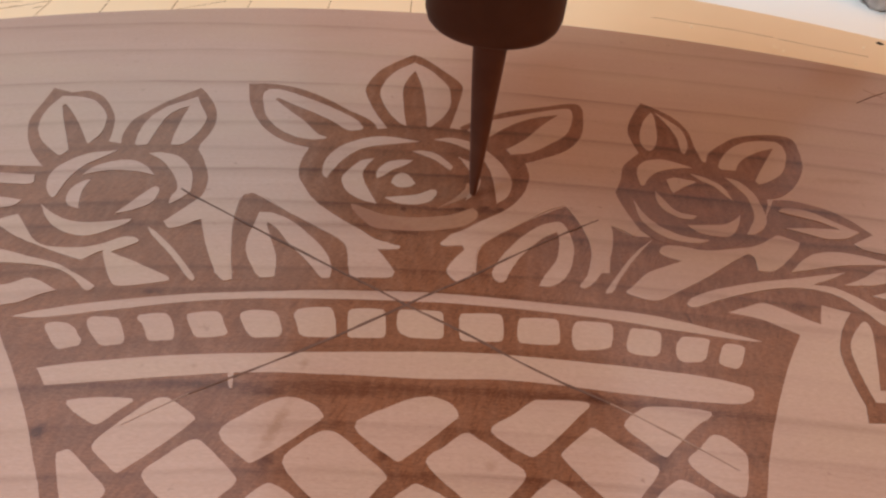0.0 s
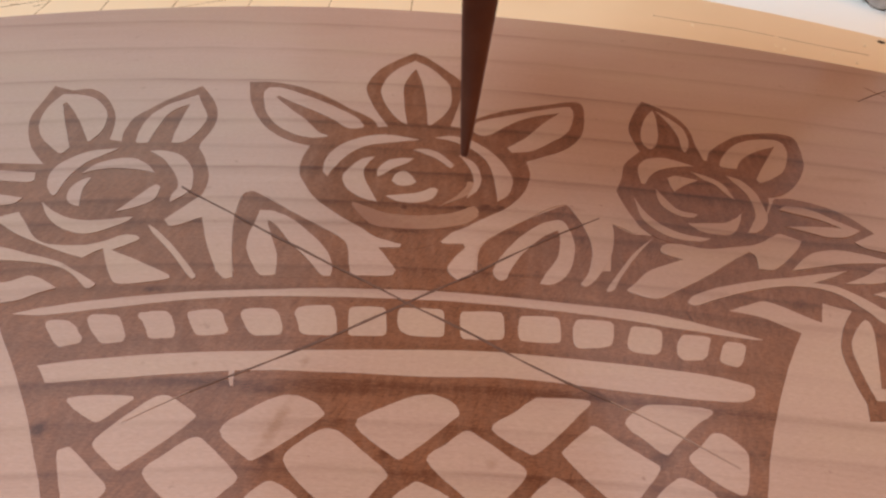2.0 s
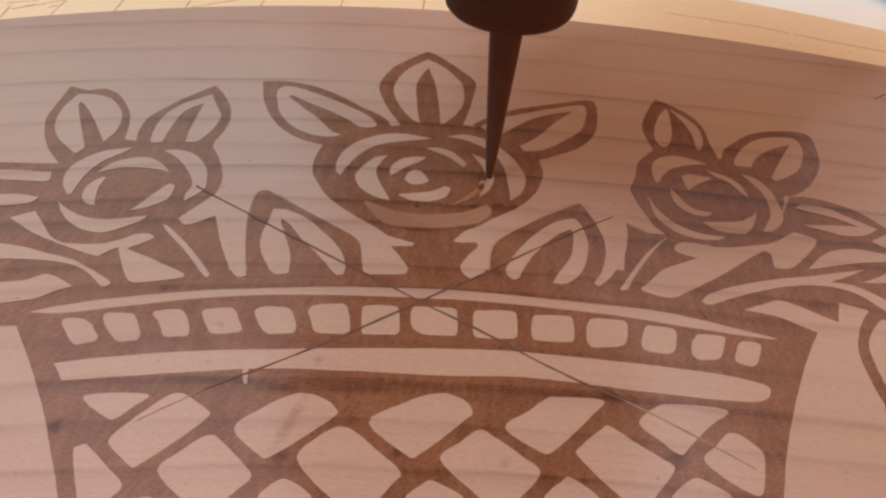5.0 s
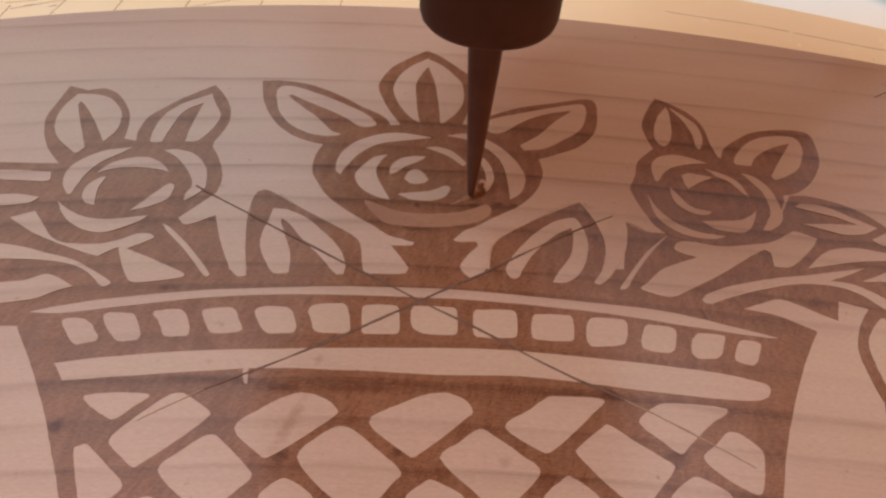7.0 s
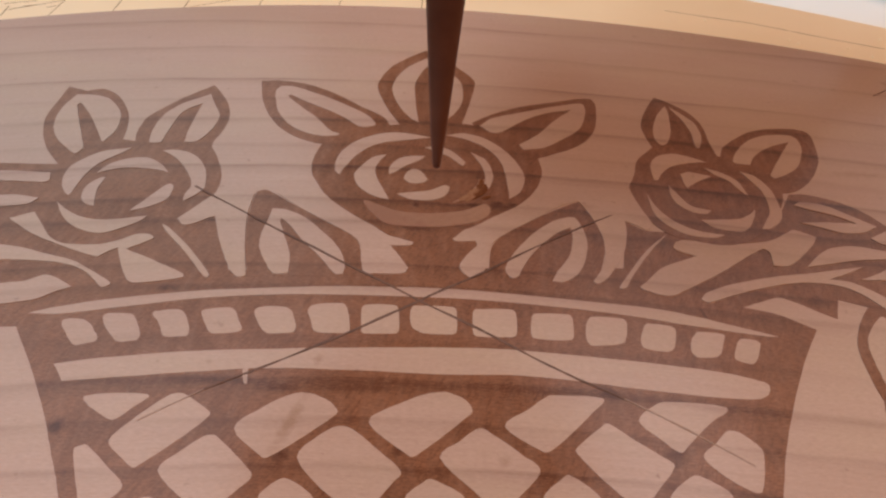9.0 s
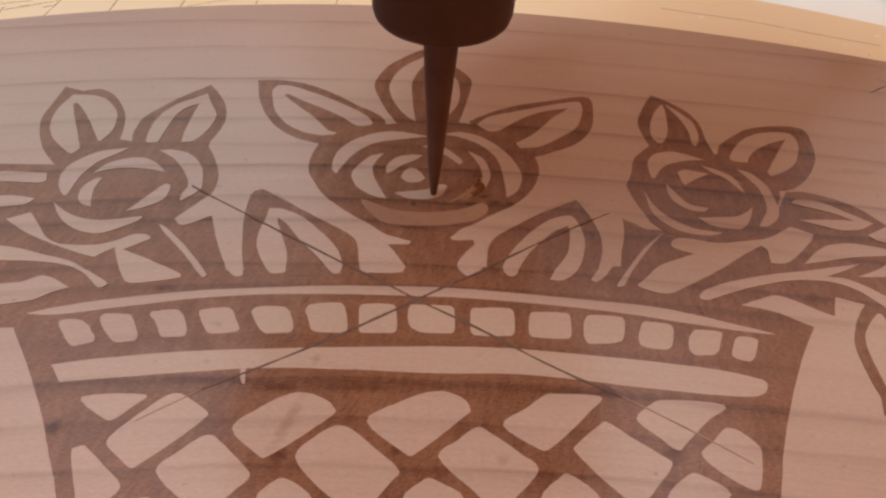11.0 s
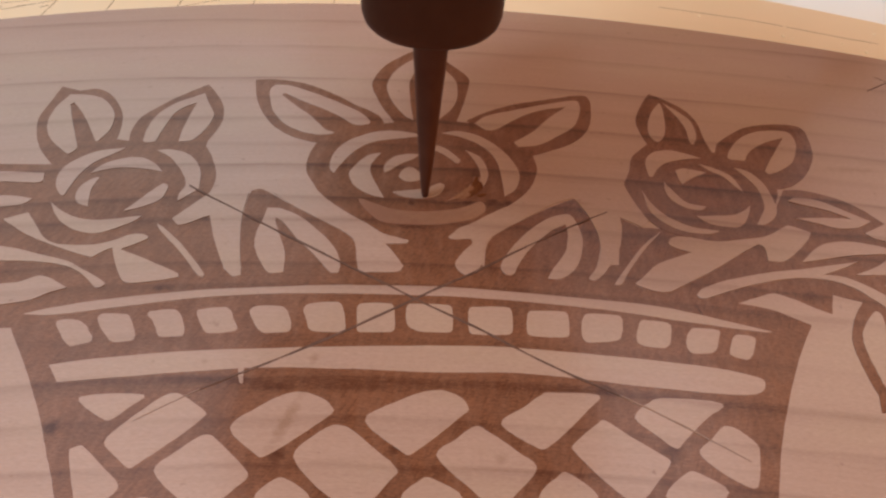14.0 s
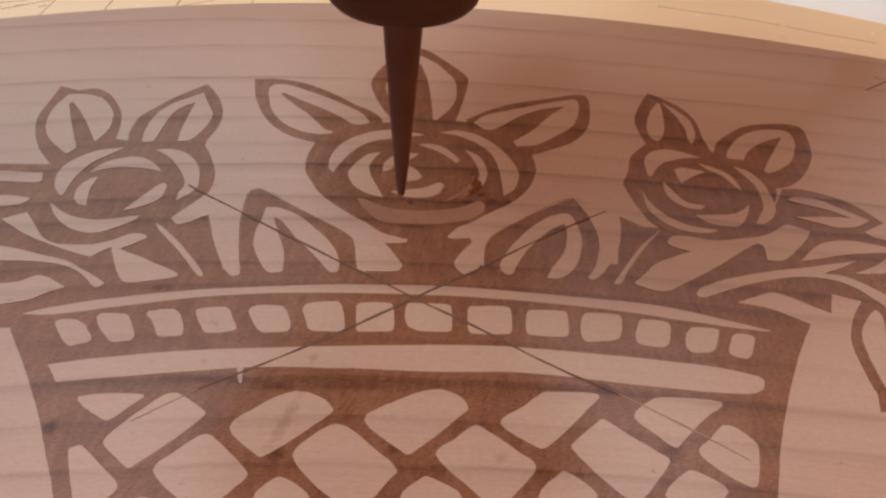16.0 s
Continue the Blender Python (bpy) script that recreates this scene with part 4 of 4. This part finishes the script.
for name, x0, x1 in (("window_1", -2.04, -0.3), ("window_2", 0.35, 2.24)):
    pane = part(name, box(bmesh.new(), x0, x1, 1.64, 1.65, 0.70, 1.8), GLASS)
    pane.visible_shadow = False
    tagged(pane, "unseen window pane added for the sheen on the varnish", "window", kind="structure")


# ---- small things on and behind the bed ----


def lump(name, x, y, z, sx, sy, sz, material, label, category):
    """A crumpled soft lump that rests on z."""
    bm = bmesh.new()
    bmesh.ops.create_icosphere(bm, subdivisions=4, radius=1.0)
    for v in bm.verts:
        k = 1 + 0.35 * noise.noise(v.co * 1.7) + 0.18 * noise.noise(v.co * 4.5)
        v.co = Vector((v.co.x * sx * k, v.co.y * sy * k, max(0.0, (v.co.z * k + 0.75) * sz)))
    for f in bm.faces:
        f.smooth = True
    ob = part(name, bm, material)
    ob.location = (x, y, z)
    return tagged(ob, label, category)


def chip(x, y, z, size, turn, material=None, label="tiny pale curl of cut pine", curl=0.35, slim=0.3):
    """A curled sliver of wood."""
    bm = bmesh.new()
    rows = []
    for i in range(6):
        a = i / 5
        w = size * slim * (0.5 + math.sin(a * math.pi))
        up = size * curl * a * a
        rows.append([bm.verts.new(((a - 0.5) * size, s * w, up + h)) for s in (-1, 1) for h in (0, size * 0.34 * curl)])
    for p, q in zip(rows, rows[1:]):
        for i, j in ((0, 1), (1, 3), (3, 2), (2, 0)):
            bm.faces.new((p[i], p[j], q[j], q[i]))
    for r in (rows[0], rows[-1]):
        bm.faces.new((r[0], r[1], r[3], r[2]))
    bmesh.ops.recalc_face_normals(bm, faces=bm.faces)
    ob = part("wood_chip", bm, material or CHIPS)
    ob.matrix_world = pose(x, y, z, 0, 0, turn)
    return tagged(ob, label, "wood chip", "chips thrown by the cutter")


lump("cleaning_cloth", 0.2290, 0.2440, -0.036, 0.02, 0.014, 0.012, GREY, "crumpled grey cloth on the white worktop", "cloth")
for x, y in [(126.1, 151.4), (128.5, 149.1), (145.8, 147.5), (161.1, 156.2), (152.0, 142.0), (99.3, 164.7)]:
    chip(x * MM, y * MM, -0.0179, 0.0009 + 0.0006 * random.random(), random.uniform(0, 180))
# no hole is cut: a flat disc carries the hole's shade as colour
hole = part("bolt_hole_disc", turned([(0.05, -17.95), (1.2, -17.93), (1.4, -17.96), (1.4, -18.2)], 24), DARK, BEDDING, "flat dark disc for the shade in a bolt hole")
hole.location = (0.1697, 0.1612, 0.0)


def spindle():
    """The cutter: a tapered bit in a round collet nut, under the spindle's body."""
    tool = tagged(new("spindle"), "dark steel router spindle with tapered bit cutting the rose", "router spindle")
    part("tapered_bit", turned([(0.55, 0.0), (0.72, 0.4), (1.30, 6.7), (1.85, 14.5), (2.36, 22.0), (2.85, 29.0), (3.08, 33.0), (3.15, 36.0), (3.15, 46.0)], 40), BIT, tool, "tapered dark carbide bit with a fine point")
    part("collet_nut", turned([(3.6, 40.5), (3.9, 37.5), (9.6, 37.3), (10.7, 37.6), (11.4, 38.4), (11.8, 39.7), (11.9, 43.0), (11.9, 60.0), (10.6, 61.2), (9.0, 61.5)]), STEEL, tool, "round dark collet nut with a rounded lower rim")
    # unseen wide body over the shaft, sized to throw soft shade on the right
    part("shaft_and_shade_body", turned([(8.0, 61.5), (8.0, 62.5), (16.0, 63.0), (16.0, 69.0), (47.0, 70.0), (52.0, 75.0), (52.0, 150.0), (48.0, 153.0)]), STEEL, tool)
    return tool


TOOL = spindle()


def gantry():
    """The unseen dark cross rail behind the board that travels with the cutter, inferred from its reflection in the
    varnish.
    """
    rig = tagged(new("gantry"), "dark brown gantry with cross rail and posts behind the board", "machine gantry")
    y0, y1 = 200.0, 216.0
    # plate and bracket are sized to darken the sheen at the upper right
    for name, x0, x1, z0, z1 in (("cross_rail", -110, 330, 27, 57), ("bracket", 200.2, 222, 57.2, 88), ("sheen_block_plate", 20, 200, 86, 142),
                                 ("post", 300, 330, -35.7, 27), ("post", -110, -92, -35.7, 27)):
        part(name, box(bmesh.new(), x0 * MM, x1 * MM, y0 * MM, y1 * MM, z0 * MM, z1 * MM, 0.003), WALL, rig)
    return rig


GANTRY = gantry()

# added flakes that stand in for the petal browning as it is cut; they ride unseen on the nut until they drop: time of
# the fall, place in millimetres, length, turn
DROPS = [
    (chip(0, 0, 0, size * MM, 0, material, label, 0.06, 0.16), t, x, y, turn)
    for t, x, y, size, turn, material, label in (
        (2.0, 9.8, 31.0, 3.4, 48, TAN, "tan flake standing in for the browned cut petal"),
        (2.1, 8.2, 29.2, 3.0, 35, TAN, "tan flake standing in for the browned cut petal"),
        (2.2, 11.3, 33.4, 2.6, 68, AMBER, "amber flake standing in for the browned cut petal"),
        (6.7, 11.6, 31.4, 3.0, 75, AMBER, "amber flake standing in for the browned cut petal"),
        (6.9, 10.4, 30.0, 2.8, 52, AMBER, "amber flake standing in for the browned cut petal"),
        (7.1, 11.7, 34.6, 2.4, 85, AMBER, "amber flake standing in for the browned cut petal"),
        (8.1, 12.2, 32.4, 3.2, 80, AMBER, "amber flake standing in for the browned cut petal"),
        (8.4, 9.2, 29.0, 2.6, 40, TAN, "tan flake standing in for the browned cut petal"),
        (8.6, 12.6, 29.6, 2.2, 20, AMBER, "amber flake standing in for the browned cut petal"),
    )
]


def motions():
    """The cutter's way over the rose, in millimetres; the gantry goes with it."""
    way = (
        (0, 12.40, 31.33, 0.90), (0.1, 12.57, 31.43, 1.14), (0.2, 12.75, 32.54, 1.10), (0.3, 12.89, 34.64, 0.58),
        (0.4, 12.98, 36.39, 0.28), (0.5, 12.86, 37.64, 0.36), (0.6, 12.53, 38.98, 0.29), (0.7, 12.14, 40.07, 0.15),
        (0.8, 11.70, 40.95, 0.07), (0.9, 11.28, 41.68, 0.01), (1, 11.20, 41.63, 0.00), (1.1, 11.43, 40.89, -0.09),
        (1.2, 11.61, 39.95, -0.19), (1.3, 11.60, 38.85, -0.21), (1.4, 11.47, 37.65, -0.18), (1.5, 11.30, 36.49, -0.13),
        (1.6, 11.06, 34.27, 0.75), (1.7, 10.66, 29.93, 4.13), (1.8, 10.33, 26.57, 9.09), (1.9, 10.20, 26.52, 12.45),
        (2, 9.23, 25.38, 14.12), (2.1, 7.33, 21.25, 15.26), (2.2, 5.98, 16.74, 15.92), (2.3, 5.44, 12.25, 16.67),
        (2.4, 5.21, 9.47, 16.89), (2.5, 5.16, 9.68, 15.80), (2.6, 5.22, 11.09, 14.11), (2.7, 5.32, 12.79, 12.23),
        (2.8, 5.42, 14.74, 10.25), (2.9, 5.55, 16.97, 8.22), (3, 5.77, 19.83, 5.85), (3.1, 6.09, 22.93, 3.35),
        (3.2, 6.59, 25.06, 1.72), (3.3, 7.42, 25.66, 1.43), (3.4, 8.42, 24.98, 2.04), (3.5, 9.48, 25.10, 2.23),
        (3.6, 10.68, 27.42, 1.28), (3.7, 11.74, 29.72, 0.50), (3.8, 12.42, 31.19, 0.20), (3.9, 12.83, 31.95, 0.30),
        (4, 13.03, 31.84, 0.89), (4.1, 13.18, 32.29, 1.12), (4.2, 13.28, 33.13, 0.96), (6.3, 11.78, 38.46, -0.34),
        (6.4, 11.56, 37.16, 0.02), (6.5, 11.25, 35.42, 0.42), (6.6, 10.97, 34.16, 0.50), (6.7, 10.64, 33.19, 0.40),
        (6.8, 10.17, 32.03, 0.45), (6.9, 9.67, 30.83, 0.56), (7, 9.20, 30.02, 0.45), (7.1, 8.57, 29.38, 0.20),
        (7.2, 7.73, 28.72, -0.06), (7.3, 6.81, 28.07, -0.14), (7.4, 6.07, 26.85, 0.61), (7.5, 5.59, 24.52, 2.51),
        (7.6, 5.26, 21.48, 5.05), (7.7, 4.98, 18.22, 7.71), (7.8, 4.76, 15.20, 10.10), (7.9, 4.68, 14.06, 10.99),
        (8, 4.81, 15.67, 9.64), (8.1, 5.05, 18.36, 7.32), (8.2, 5.40, 20.91, 5.03), (8.3, 5.87, 23.55, 2.80),
        (8.4, 6.10, 24.63, 2.26), (8.5, 6.03, 22.17, 5.59), (8.6, 6.07, 19.96, 10.43), (8.7, 5.71, 20.39, 13.47),
        (8.8, 4.15, 20.01, 15.15), (8.9, 2.47, 18.53, 16.06), (9, 1.80, 17.36, 16.23), (9.1, 1.65, 16.15, 16.07),
        (9.2, 1.58, 15.10, 15.91), (11.3, 2.56, 29.81, -0.04), (11.4, 3.00, 29.57, 0.34), (11.5, 3.30, 29.59, 0.51),
        (11.6, 2.88, 29.84, 0.28), (11.7, 1.96, 29.59, 0.22), (11.8, 0.91, 28.87, 0.40), (11.9, -0.24, 28.13, 0.57),
        (12, -1.49, 27.81, 0.62), (12.1, -2.43, 27.80, 0.57), (12.2, -2.42, 27.94, 0.46), (12.3, -1.52, 28.09, 0.39),
        (12.4, -0.33, 27.93, 0.57), (12.5, 0.87, 28.06, 0.66), (12.6, 2.04, 28.76, 0.49), (12.7, 3.07, 29.67, 0.31),
        (12.8, 3.79, 30.67, 0.10), (12.9, 3.85, 30.69, 0.22), (13, 3.10, 29.55, 0.65), (13.1, 1.99, 28.71, 0.83),
        (13.2, 0.90, 28.61, 0.63), (13.3, -0.18, 28.60, 0.44), (13.4, -1.35, 28.52, 0.37), (13.5, -2.55, 28.84, 0.13),
        (13.6, -3.18, 29.17, -0.12), (13.7, -2.68, 29.03, -0.16), (13.8, -1.54, 28.71, -0.08), (13.9, -0.30, 28.51, 0.08),
        (14, 0.92, 28.64, 0.20), (14.1, 2.08, 28.97, 0.26), (14.2, 3.13, 29.32, 0.31), (14.3, 3.89, 29.74, 0.35),
        (14.4, 4.25, 30.26, 0.36), (14.5, 4.09, 29.90, 0.69), (14.6, 3.30, 28.22, 1.48), (14.7, 2.26, 26.71, 2.12),
        (14.8, 1.57, 24.46, 4.15), (14.9, 1.40, 20.32, 9.00), (15, 1.43, 16.92, 13.79), (15.1, 0.54, 16.18, 15.80),
        (15.2, -1.45, 16.71, 16.09), (15.3, -2.80, 16.97, 16.10), (15.4, -3.09, 17.36, 15.55), (15.5, -3.16, 17.86, 14.32),
        (15.6, -3.18, 17.48, 13.12), (15.7, -3.16, 16.08, 12.43), (15.8, -3.15, 15.40, 11.57), (15.9, -3.25, 16.76, 9.82),
        (16, -3.36, 18.33, 8.38),
    )
    walk(TOOL, [(t, pose(x * MM, y * MM, z * MM)) for t, x, y, z in way])
    for i, (flake, fall, x, y, turn) in enumerate(DROPS):
        a = 0.45 * i
        dx, dy = 9.3 * math.cos(a), 9.3 * math.sin(a)
        rows = [(t, pose((tx + dx) * MM, (ty + dy) * MM, (tz + 61.6) * MM, 0, 0, turn)) for t, tx, ty, tz in way if t <= fall]
        rest = pose(x * MM, y * MM, 0.15 * MM, 0, 0, turn)
        walk(flake, rows + [(fall + 0.1, rest), (16, rest)])
    walk(GANTRY, [(t, pose(0, y * MM, 0)) for t, x, y, z in way])


motions()
